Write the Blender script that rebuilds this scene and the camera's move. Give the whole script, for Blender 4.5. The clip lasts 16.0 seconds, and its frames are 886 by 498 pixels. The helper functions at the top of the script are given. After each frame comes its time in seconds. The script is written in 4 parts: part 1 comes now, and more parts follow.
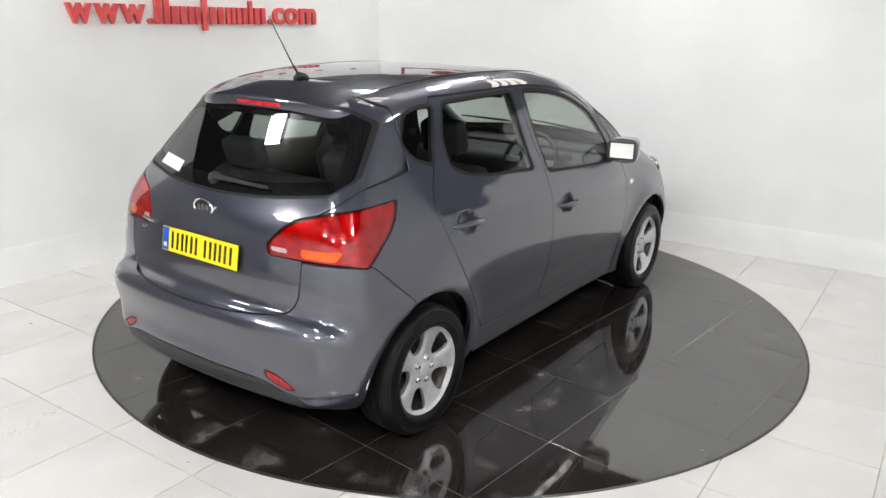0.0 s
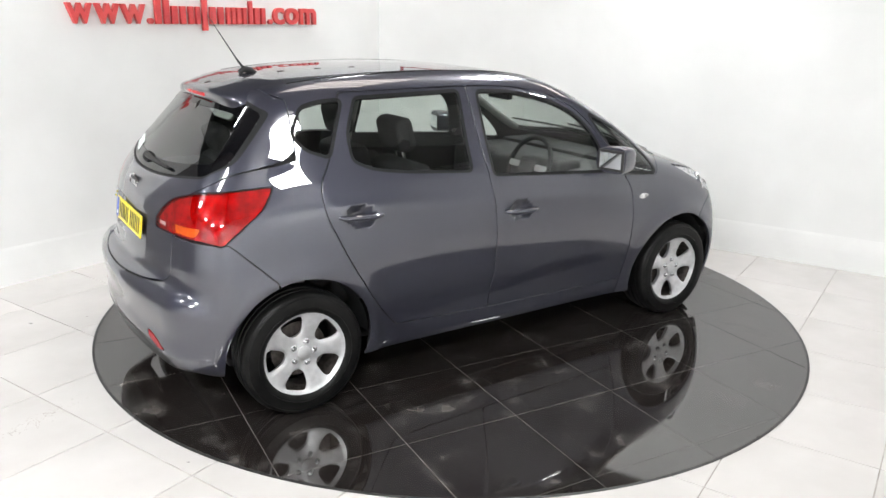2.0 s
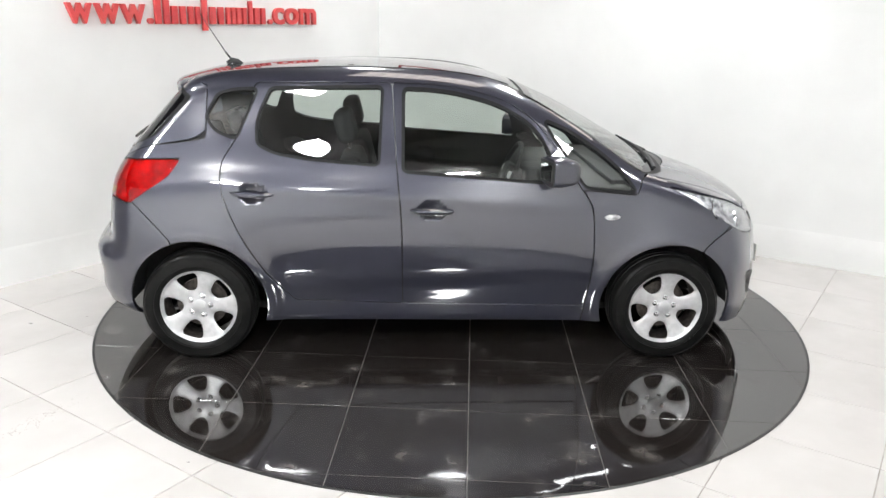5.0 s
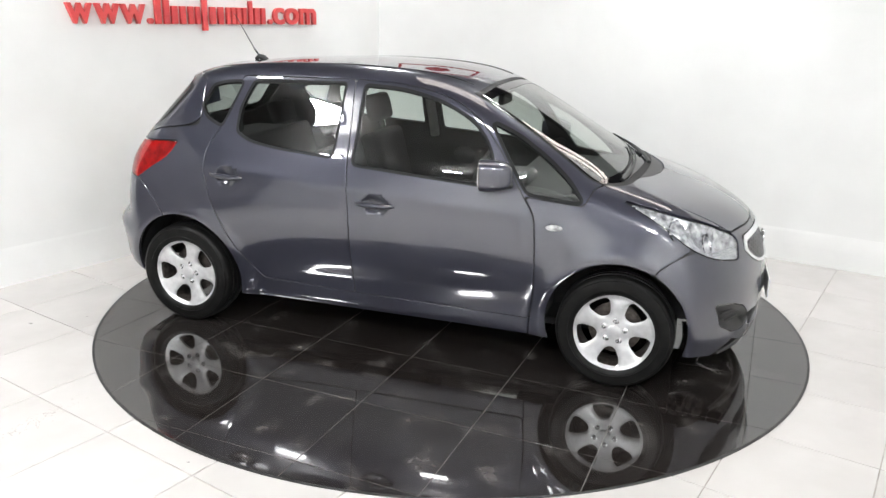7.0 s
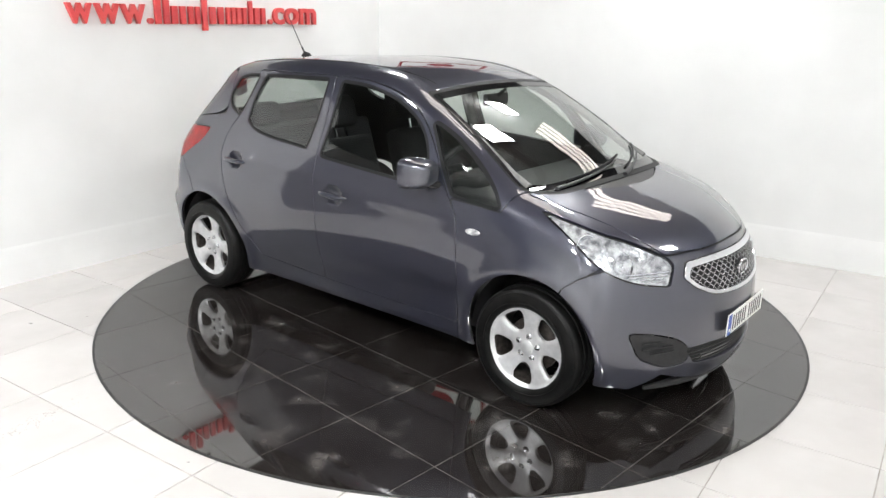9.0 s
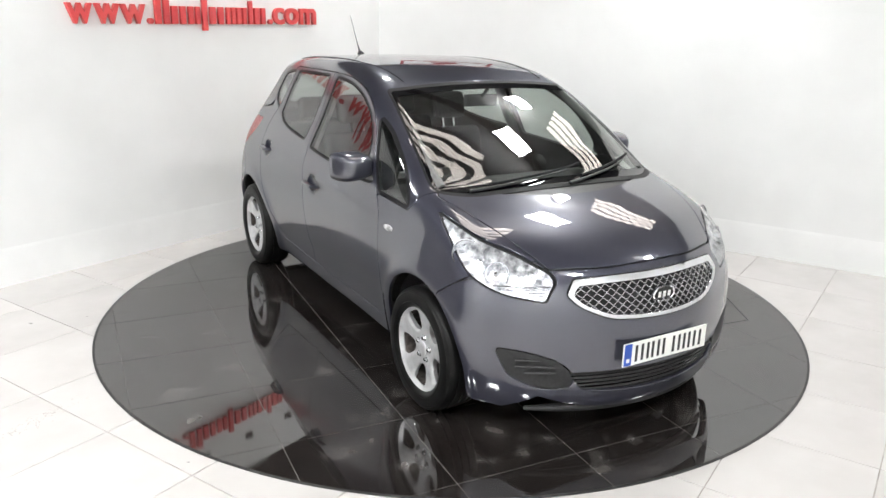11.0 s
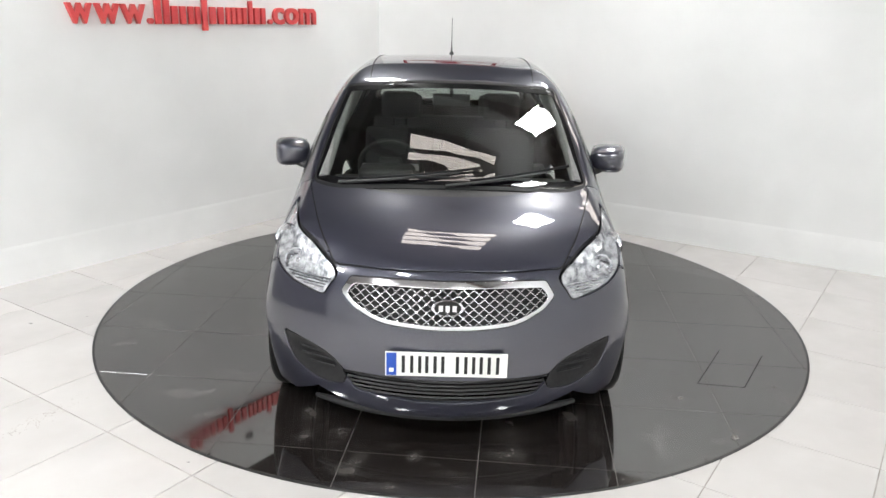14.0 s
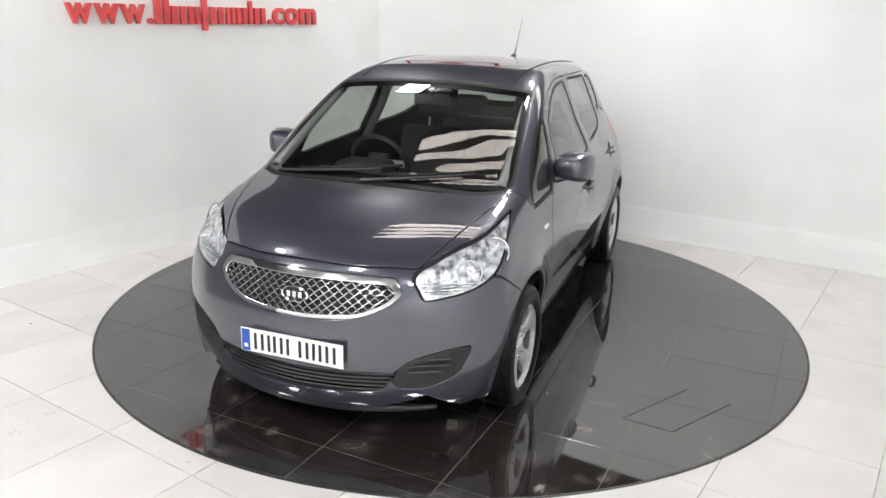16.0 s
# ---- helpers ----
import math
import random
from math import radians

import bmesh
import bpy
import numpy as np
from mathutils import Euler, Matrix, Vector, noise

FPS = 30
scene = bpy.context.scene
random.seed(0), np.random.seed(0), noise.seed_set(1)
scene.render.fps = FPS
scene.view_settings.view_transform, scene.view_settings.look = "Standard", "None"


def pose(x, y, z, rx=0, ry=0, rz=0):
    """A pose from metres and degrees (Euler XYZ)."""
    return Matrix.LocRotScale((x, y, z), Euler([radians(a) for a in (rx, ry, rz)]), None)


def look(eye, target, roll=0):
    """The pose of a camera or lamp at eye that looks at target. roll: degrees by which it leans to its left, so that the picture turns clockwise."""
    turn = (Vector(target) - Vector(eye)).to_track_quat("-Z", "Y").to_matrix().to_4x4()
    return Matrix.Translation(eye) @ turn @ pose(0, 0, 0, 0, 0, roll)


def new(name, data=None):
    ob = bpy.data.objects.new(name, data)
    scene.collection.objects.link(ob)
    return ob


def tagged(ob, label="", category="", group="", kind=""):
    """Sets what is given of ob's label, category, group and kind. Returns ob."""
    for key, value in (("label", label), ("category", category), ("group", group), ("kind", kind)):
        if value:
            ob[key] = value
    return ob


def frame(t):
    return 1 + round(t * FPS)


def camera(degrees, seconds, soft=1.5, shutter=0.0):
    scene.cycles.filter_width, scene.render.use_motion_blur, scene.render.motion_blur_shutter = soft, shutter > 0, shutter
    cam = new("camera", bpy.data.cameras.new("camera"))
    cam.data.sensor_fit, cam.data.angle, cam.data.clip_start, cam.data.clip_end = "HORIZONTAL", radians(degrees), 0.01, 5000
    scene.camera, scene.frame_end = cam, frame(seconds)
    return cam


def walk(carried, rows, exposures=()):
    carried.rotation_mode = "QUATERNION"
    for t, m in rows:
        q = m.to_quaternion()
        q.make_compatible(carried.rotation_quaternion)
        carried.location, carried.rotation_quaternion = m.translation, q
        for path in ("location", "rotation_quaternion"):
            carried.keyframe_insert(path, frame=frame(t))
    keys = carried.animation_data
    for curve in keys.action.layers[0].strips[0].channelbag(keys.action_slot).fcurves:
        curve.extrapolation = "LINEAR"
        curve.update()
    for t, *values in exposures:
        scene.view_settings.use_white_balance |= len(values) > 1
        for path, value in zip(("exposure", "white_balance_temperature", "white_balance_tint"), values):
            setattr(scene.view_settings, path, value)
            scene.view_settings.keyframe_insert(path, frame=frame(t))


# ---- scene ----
# ---- camera: it stands still ----
EYE = Vector((0.0, -4.936, 1.883))
cam = camera(59.72, 16.0)
_yaw, _tilt = radians(-0.691), radians(16.933)
WAY = Vector((math.sin(_yaw) * math.cos(_tilt), math.cos(_yaw) * math.cos(_tilt), -math.sin(_tilt)))
walk(cam, [(0.0, look(EYE, EYE + WAY, 1.313)), (16.0, look(EYE, EYE + WAY, 1.313))],
     exposures=((0.0, -0.14), (0.5, 0.0), (2.0, 0.08), (4.0, 0.11), (9.0, 0.12), (11.5, 0.08), (12.5, 0.0), (14.0, -0.08), (16.0, -0.08)))

# ---- world and exposure ----
world = bpy.data.worlds.new("world")
scene.world = world
world.use_nodes = True
world.node_tree.nodes["Background"].inputs["Color"].default_value = (0.9, 0.95, 1.0, 1)
world.node_tree.nodes["Background"].inputs["Strength"].default_value = 0.05
# Glow strengths: the ceiling squares, then the added fill panels.
SQUARE, FILL = 67, 154


# ---- materials ----
def material(name):
    m = bpy.data.materials.new(name)
    m.use_nodes = True
    return m, m.node_tree.nodes, m.node_tree.links, m.node_tree.nodes["Principled BSDF"]


def noise_ramp(nodes, links, scale, lo, hi, detail=5.0, stretch=None, at=(0.35, 0.65)):
    tc = nodes.new("ShaderNodeTexCoord")
    out = tc.outputs["Object"]
    if stretch:
        mp = nodes.new("ShaderNodeMapping")
        mp.inputs["Scale"].default_value = stretch
        links.new(out, mp.inputs["Vector"])
        out = mp.outputs["Vector"]
    n = nodes.new("ShaderNodeTexNoise")
    n.inputs["Scale"].default_value, n.inputs["Detail"].default_value = scale, detail
    links.new(out, n.inputs["Vector"])
    r = nodes.new("ShaderNodeValToRGB")
    r.color_ramp.elements[0].position, r.color_ramp.elements[1].position = at
    r.color_ramp.elements[0].color, r.color_ramp.elements[1].color = (*lo, 1), (*hi, 1)
    links.new(n.outputs["Fac"], r.inputs["Fac"])
    return n, r


def bump(nodes, links, bsdf, scale, strength, distance=0.002, detail=4.0):
    tc, n, b = nodes.new("ShaderNodeTexCoord"), nodes.new("ShaderNodeTexNoise"), nodes.new("ShaderNodeBump")
    n.inputs["Scale"].default_value, n.inputs["Detail"].default_value = scale, detail
    b.inputs["Strength"].default_value, b.inputs["Distance"].default_value = strength, distance
    links.new(tc.outputs["Object"], n.inputs["Vector"])
    links.new(n.outputs["Fac"], b.inputs["Height"])
    links.new(b.outputs["Normal"], bsdf.inputs["Normal"])


def plain(name, lo, hi=None, rough=0.5, metal=0.0, scale=20.0, bumps=None, coat=0.0, rough_hi=None, specular=0.5):
    m, nodes, links, b = material(name)
    n, r = noise_ramp(nodes, links, scale, lo, hi or lo)
    links.new(r.outputs["Color"], b.inputs["Base Color"])
    b.inputs["Roughness"].default_value, b.inputs["Metallic"].default_value = rough, metal
    b.inputs["Coat Weight"].default_value, b.inputs["Coat Roughness"].default_value = coat, 0.03
    b.inputs["Specular IOR Level"].default_value = specular
    if rough_hi:
        mr = nodes.new("ShaderNodeMapRange")
        mr.inputs["To Min"].default_value, mr.inputs["To Max"].default_value = rough, rough_hi
        links.new(n.outputs["Fac"], mr.inputs["Value"])
        links.new(mr.outputs["Result"], b.inputs["Roughness"])
    if bumps:
        bump(nodes, links, b, *bumps)
    return m


def car_paint():
    m, nodes, links, b = material("grey_metallic_paint")
    n, r = noise_ramp(nodes, links, 2600, (0.022, 0.023, 0.038), (0.046, 0.048, 0.073), 2.0)
    links.new(r.outputs["Color"], b.inputs["Base Color"])
    b.inputs["Metallic"].default_value, b.inputs["Roughness"].default_value = 0.45, 0.36
    b.inputs["Coat Weight"].default_value, b.inputs["Coat Roughness"].default_value, b.inputs["Coat IOR"].default_value = 1.0, 0.010, 1.92
    return m


def clear_glass(name, tint, ior=1.5, rough=0.0):
    """A thin pane: it lets tinted light through and reflects more at a slant."""
    m = bpy.data.materials.new(name)
    m.use_nodes = True
    nodes, links = m.node_tree.nodes, m.node_tree.links
    nodes.clear()
    out, mix = nodes.new("ShaderNodeOutputMaterial"), nodes.new("ShaderNodeMixShader")
    tr, gl, fr = nodes.new("ShaderNodeBsdfTransparent"), nodes.new("ShaderNodeBsdfGlossy"), nodes.new("ShaderNodeLayerWeight")
    rise, gain = nodes.new("ShaderNodeMath"), nodes.new("ShaderNodeMath")
    rise.operation, gain.operation = "POWER", "MULTIPLY_ADD"
    rise.inputs[1].default_value = 3.6
    base = ((ior - 1) / (ior + 1)) ** 2 * 2.0
    gain.inputs[1].default_value, gain.inputs[2].default_value = 1 - base, base
    tr.inputs["Color"].default_value = (*tint, 1)
    gl.inputs["Roughness"].default_value = rough
    links.new(fr.outputs["Facing"], rise.inputs[0])
    links.new(rise.outputs["Value"], gain.inputs[0])
    links.new(gain.outputs["Value"], mix.inputs["Fac"])
    links.new(tr.outputs["BSDF"], mix.inputs[1])
    links.new(gl.outputs["BSDF"], mix.inputs[2])
    links.new(mix.outputs["Shader"], out.inputs["Surface"])
    return m


def old_diffuser(name, strength):
    """A lit strip, yellowed and speckled with dust."""
    m, nodes, links, b = material(name)
    n, r = noise_ramp(nodes, links, 55, (0.55, 0.46, 0.40), (1.0, 0.93, 0.88), 8.0, at=(0.38, 0.55))
    links.new(r.outputs["Color"], b.inputs["Emission Color"])
    b.inputs["Base Color"].default_value = (0.6, 0.55, 0.5, 1)
    b.inputs["Emission Strength"].default_value = strength
    return m


def glow(name, color, strength):
    m, nodes, links, b = material(name)
    b.inputs["Base Color"].default_value = (*color, 1)
    b.inputs["Emission Color"].default_value = (*color, 1)
    b.inputs["Emission Strength"].default_value = strength
    return m


def tile_material(name, lo, hi, rough, rough_hi, scale, spec):
    """Polished tile: cloudy body, smears in the gloss, each tile a touch different."""
    m, nodes, links, b = material(name)
    n, r = noise_ramp(nodes, links, scale, lo, hi, 6.0)
    info, hsv, mr = nodes.new("ShaderNodeObjectInfo"), nodes.new("ShaderNodeHueSaturation"), nodes.new("ShaderNodeMapRange")
    mr.inputs["To Min"].default_value, mr.inputs["To Max"].default_value = 0.95, 1.04
    links.new(info.outputs["Random"], mr.inputs["Value"])
    links.new(mr.outputs["Result"], hsv.inputs["Value"])
    links.new(r.outputs["Color"], hsv.inputs["Color"])
    links.new(hsv.outputs["Color"], b.inputs["Base Color"])
    n2, r2 = noise_ramp(nodes, links, 3.1, (rough,) * 3, (rough_hi,) * 3, 7.0, at=(0.45, 0.75))
    links.new(r2.outputs["Color"], b.inputs["Roughness"])
    b.inputs["IOR"].default_value = spec
    return m


def dusty_tile():
    """Black polished tile with pale smudges of dried dust."""
    m = tile_material("black_polished_tile", (0.014, 0.011, 0.010), (0.022, 0.019, 0.018), 0.03, 0.10, 2.6, 2.0)
    nodes, links = m.node_tree.nodes, m.node_tree.links
    b = nodes["Principled BSDF"]
    clean = b.inputs["Base Color"].links[0].from_socket
    n1, r1 = noise_ramp(nodes, links, 5.5, (0, 0, 0), (1, 1, 1), 9.0, at=(0.57, 0.76))
    mix = nodes.new("ShaderNodeMix")
    mix.data_type = "RGBA"
    mix.inputs["B"].default_value = (0.11, 0.10, 0.093, 1)
    links.new(r1.outputs["Color"], mix.inputs["Factor"])
    links.new(clean, mix.inputs["A"])
    links.new(mix.outputs["Result"], b.inputs["Base Color"])
    return m


PAINT = car_paint()
BLACK = plain("black_plastic", (0.012, 0.012, 0.013), (0.022, 0.022, 0.023), 0.45, scale=60, bumps=(400, 0.15, 0.001))
SEAL = plain("black_rubber_seal", (0.008, 0.008, 0.009), rough=0.6, specular=0.25)
FRIT = plain("black_glass_edge", (0.004, 0.004, 0.005), rough=0.04)
RUBBER = plain("tyre_rubber", (0.004, 0.004, 0.004), (0.009, 0.0088, 0.0085), 0.24, scale=14, bumps=(180, 0.12, 0.001), rough_hi=0.42, specular=0.16)
ALLOY = plain("silver_alloy", (0.58, 0.58, 0.59), (0.68, 0.68, 0.69), 0.30, 0.5, scale=30, coat=0.5)
STEEL = plain("brake_steel", (0.05, 0.042, 0.038), (0.12, 0.105, 0.095), 0.5, 0.7, scale=40)
SILVER = plain("grille_silver", (0.40, 0.40, 0.41), (0.50, 0.50, 0.51), 0.24, 0.9, scale=30)
CHROME = plain("chrome", (0.82, 0.83, 0.85), rough=0.07, metal=1.0)
LINER = plain("dark_lining", (0.012, 0.012, 0.013), (0.02, 0.02, 0.021), 0.8, scale=40)
CLOTH = plain("dark_seat_cloth", (0.018, 0.018, 0.02), (0.035, 0.035, 0.037), 0.95, scale=180, bumps=(600, 0.4, 0.002))
TRIM = plain("grey_cabin_trim", (0.17, 0.17, 0.165), (0.21, 0.21, 0.205), 0.75, scale=50)
DASH = plain("dash_plastic", (0.016, 0.016, 0.017), (0.028, 0.028, 0.029), 0.6, scale=80, bumps=(500, 0.2, 0.001))
SCREEN_GLASS = clear_glass("windscreen_glass", (0.80, 0.85, 0.81), 1.5)
SIDE_GLASS = clear_glass("side_glass", (0.78, 0.83, 0.80), 1.5)
BACK_GLASS = clear_glass("rear_glass", (0.50, 0.54, 0.52), 1.5)
LENS = clear_glass("lamp_lens", (0.95, 0.96, 0.97), 1.42)
RED_LENS = clear_glass("red_lens", (0.72, 0.03, 0.04), 1.5)
AMBER_LENS = clear_glass("amber_lens", (0.95, 0.55, 0.14), 1.45)
# Pale and dark mottling in the colour stands for sparkle on the facets.
LAMP_BACK = plain("lamp_reflector", (0.26, 0.26, 0.28), (0.95, 0.95, 0.96), 0.12, 0.5, scale=30, bumps=(55, 0.9, 0.006, 1.0))
DARK_RED = plain("dark_red_reflector", (0.22, 0.006, 0.010), (0.32, 0.012, 0.016), 0.2, scale=40)
RED = plain("red_lamp_body", (0.42, 0.007, 0.012), (0.88, 0.03, 0.038), 0.22, 0.15, scale=22, bumps=(160, 0.35, 0.002))
AMBER = plain("amber_lamp_body", (0.78, 0.30, 0.08), (0.88, 0.42, 0.13), 0.3, scale=30, bumps=(200, 0.35, 0.002))
CLEAR_LAMP = plain("clear_lamp_body", (0.72, 0.62, 0.62), rough=0.25)
MIRROR = plain("mirror_silver", (0.85, 0.87, 0.88), rough=0.01, metal=1.0)
PLATE_Y = plain("yellow_plate", (0.83, 0.66, 0.012), (0.87, 0.70, 0.02), 0.3, scale=8)
PLATE_W = plain("white_plate", (0.80, 0.80, 0.76), (0.84, 0.84, 0.80), 0.3, scale=8)
PLATE_BLUE = plain("blue_plate_strip", (0.02, 0.08, 0.42), rough=0.35)
INK = plain("black_ink", (0.01, 0.01, 0.01), rough=0.4)
PAPER = plain("pale_sticker", (0.72, 0.78, 0.75), rough=0.5)
SIGN_RED = plain("red_acrylic", (0.60, 0.05, 0.055), (0.68, 0.075, 0.07), 0.35, scale=6, coat=0.2)
WALL = plain("white_wall_paint", (0.80, 0.80, 0.79), (0.86, 0.86, 0.85), 0.42, scale=1.3, bumps=(9, 0.12, 0.004), rough_hi=0.6)
SKIRT = plain("white_gloss_skirting", (0.82, 0.82, 0.81), (0.87, 0.87, 0.86), 0.4, scale=2.5, bumps=(14, 0.1, 0.002))
GROUT = plain("pale_grout", (0.30, 0.27, 0.24), (0.46, 0.43, 0.39), 0.9, scale=9)
DARK_GROUT = plain("grey_grout", (0.10, 0.095, 0.09), (0.17, 0.16, 0.15), 0.7, scale=12)
WHITE_TILE = tile_material("white_polished_tile", (0.548, 0.522, 0.503), (0.608, 0.584, 0.566), 0.16, 0.32, 2.2, 1.45)
BLACK_TILE = dusty_tile()
STEEL_EDGE = plain("dark_steel_edge", (0.03, 0.03, 0.03), (0.06, 0.06, 0.06), 0.4, 0.6)
CEILING = plain("grey_ceiling", (0.19, 0.183, 0.18), (0.26, 0.25, 0.245), 0.85, scale=2.0)
BACK_WALL = plain("pale_unseen_wall", (0.74, 0.74, 0.74), (0.80, 0.80, 0.795), 0.7, scale=0.8)
UPPER = plain("unseen_dark_wall", (0.10, 0.095, 0.09), (0.15, 0.14, 0.135), 0.8, scale=1.5)
BEAM = plain("dark_beam_paint", (0.05, 0.035, 0.03), (0.085, 0.06, 0.05), 0.6, scale=5)
# Glow of the unseen fill panels, no known lamp.
FILL_GLOW = glow("fill_panel_glow", (0.965, 0.992, 1.0), FILL)
SPOT = glow("lit_square_panel", (0.965, 0.992, 1.0), SQUARE)
OLD_LIGHT = old_diffuser("dusty_diffuser", 6.5)


# ---- mesh helpers ----
def mesh_object(name, verts, faces, mat, parent=None, label="", normals=None, smooth=False):
    me = bpy.data.meshes.new(name)
    me.from_pydata([tuple(v) for v in verts], [], [tuple(int(i) for i in f) for f in faces])
    me.materials.append(mat)
    if smooth or normals is not None:
        me.polygons.foreach_set("use_smooth", [True] * len(me.polygons))
    me.update()
    if normals is not None:
        me.normals_split_custom_set_from_vertices([tuple(n) for n in normals])
    ob = new(name, me)
    ob.parent = parent
    if label:
        ob["label"] = label
    return ob


def part(name, bm, mat, parent=None, label="", smooth=True):
    """Links a bmesh as one mesh object under a thing or part."""
    me = bpy.data.meshes.new(name)
    bm.normal_update()
    if smooth:
        for f in bm.faces:
            f.smooth = True
        for e in bm.edges:
            if len(e.link_faces) == 2 and e.calc_face_angle(0) > 0.6:
                e.smooth = False
    bm.to_mesh(me)
    bm.free()
    me.materials.append(mat)
    ob = new(name, me)
    ob.parent = parent
    if label:
        ob["label"] = label
    return ob


def thing(name, label, category, group="", kind="", at=None):
    ob = new(name)
    ob.empty_display_size = 0.1
    if at is not None:
        ob.matrix_basis = at
    return tagged(ob, label, category, group, kind)


def box(bm, lo, hi, m=None, bevel=0.0, seg=2):
    r = bmesh.ops.create_cube(bm, size=1.0)["verts"]
    lo, hi = Vector(lo), Vector(hi)
    for v in r:
        v.co = Vector([(a + b) / 2 + c * (b - a) for a, b, c in zip(lo, hi, v.co)])
    if bevel:
        es = list({e for v in r for e in v.link_edges})
        r = list({v for f in bmesh.ops.bevel(bm, geom=es, offset=bevel, segments=seg, affect="EDGES", profile=0.6)["faces"] for v in f.verts} | {v for v in r if v.is_valid})
    if m is not None:
        for v in r:
            v.co = m @ v.co
    return bm


def boxed(lo, hi, m=None, bevel=0.0, seg=2):
    return box(bmesh.new(), lo, hi, m, bevel, seg)


def tube(bm, pts, radii, sides=8, flat=1.0, up=Vector((0, 0, 1))):
    """A rounded rod along pts; flat squeezes it along up."""
    pts = [Vector(p) for p in pts]
    rings = []
    for i, p in enumerate(pts):
        d = (pts[min(i + 1, len(pts) - 1)] - pts[max(i - 1, 0)]).normalized()
        a = d.cross(up)
        a = a.normalized() if a.length > 1e-4 else d.orthogonal().normalized()
        b = a.cross(d).normalized()
        r = radii[i] if isinstance(radii, (list, tuple)) else radii
        rings.append([bm.verts.new(p + a * r * math.cos(t) + b * r * flat * math.sin(t)) for t in [2 * math.pi * k / sides for k in range(sides)]])
    for q, w in zip(rings, rings[1:]):
        for k in range(sides):
            bm.faces.new((q[k], q[(k + 1) % sides], w[(k + 1) % sides], w[k]))
    bm.faces.new(rings[0])
    bm.faces.new(rings[-1][::-1])
    bmesh.ops.recalc_face_normals(bm, faces=bm.faces)
    return bm


def lathe(bm, profile, n=48, axis="y"):
    """Turns (radius, along) pairs round the axis."""
    rings = []
    for r, h in profile:
        ring = []
        for k in range(n):
            t = 2 * math.pi * k / n
            c, s = r * math.cos(t), r * math.sin(t)
            ring.append(bm.verts.new((c, h, s) if axis == "y" else (c, s, h)))
        rings.append(ring)
    for q, w in zip(rings, rings[1:]):
        for k in range(n):
            bm.faces.new((q[k], q[(k + 1) % n], w[(k + 1) % n], w[k]))
    bmesh.ops.recalc_face_normals(bm, faces=bm.faces)
    return bm


# ---- the car's outer skin as one smooth shape ----
PROFILE = ((1.5, 0.17), (1.93, 0.15), (2.02, 0.165), (2.06, 0.25), (2.075, 0.40), (2.068, 0.55), (2.04, 0.68), (1.985, 0.79), (1.915, 0.86),
           (1.78, 0.935), (1.6, 0.998), (1.42, 1.05), (1.3, 1.092), (1.1, 1.207), (0.85, 1.341), (0.6, 1.457), (0.35, 1.542),
           (0.1, 1.586), (-0.2, 1.604), (-0.5, 1.607), (-0.9, 1.593), (-1.2, 1.566), (-1.36, 1.535), (-1.44, 1.495), (-1.53, 1.405),
           (-1.68, 1.24), (-1.78, 1.12), (-1.845, 1.02), (-1.875, 0.92), (-1.893, 0.8), (-1.902, 0.70), (-1.945, 0.672), (-1.982, 0.628), (-1.984, 0.575), (-1.970, 0.475), (-1.975, 0.40), (-1.962, 0.345),
           (-1.9, 0.27), (-1.6, 0.21), (-0.8, 0.19), (0.5, 0.19))
WX = (-2.05, -1.7, -1.35, -0.8, 0.0, 0.6, 0.95, 1.3, 1.65, 1.9, 2.12)
WZ = (0.15, 0.35, 0.55, 0.75, 0.95, 1.08, 1.25, 1.45, 1.65)
WT = ((.62, .74, .80, .775, .775, .775, .785, .81, .785, .72, .60),
      (.67, .80, .842, .815, .815, .815, .82, .848, .83, .775, .66),
      (.72, .832, .870, .858, .862, .862, .858, .870, .85, .79, .68),
      (.72, .828, .864, .876, .882, .88, .866, .866, .825, .755, .64),
      (.68, .775, .81, .848, .866, .862, .830, .80, .765, .70, .59),
      (.63, .712, .752, .797, .828, .825, .79, .745, .695, .63, .51),
      (.56, .63, .672, .712, .745, .748, .722, .65, .56, .48, .40),
      (.51, .555, .590, .632, .658, .664, .635, .57, .48, .4, .34),
      (.44, .475, .505, .54, .565, .56, .52, .46, .4, .35, .3))


def hermite(xs, ys, q):
    """Smooth interpolation of ys (last axis) over uneven xs."""
    xs, ys = np.asarray(xs, float), np.asarray(ys, float)
    sl = np.diff(ys, axis=-1) / np.diff(xs)
    m = np.concatenate([sl[..., :1], (sl[..., 1:] + sl[..., :-1]) / 2, sl[..., -1:]], -1)
    i = np.clip(np.searchsorted(xs, q) - 1, 0, len(xs) - 2)
    h = xs[i + 1] - xs[i]
    t = np.clip((q - xs[i]) / h, 0, 1)
    return (ys[..., i] * (2 * t**3 - 3 * t**2 + 1) + m[..., i] * h * (t**3 - 2 * t**2 + t)
            + ys[..., i + 1] * (3 * t**2 - 2 * t**3) + m[..., i + 1] * h * (t**3 - t**2))


def closed_curve(pts, n=8):
    p = np.array(pts, float)
    a, b, c, d = np.roll(p, 1, 0), p, np.roll(p, -1, 0), np.roll(p, -2, 0)
    t = (np.arange(n) / n)[:, None, None]
    q = 0.5 * (2 * b + (c - a) * t + (2 * a - 5 * b + 4 * c - d) * t**2 + (3 * b - a - 3 * c + d) * t**3)
    return q.transpose(1, 0, 2).reshape(-1, 2)


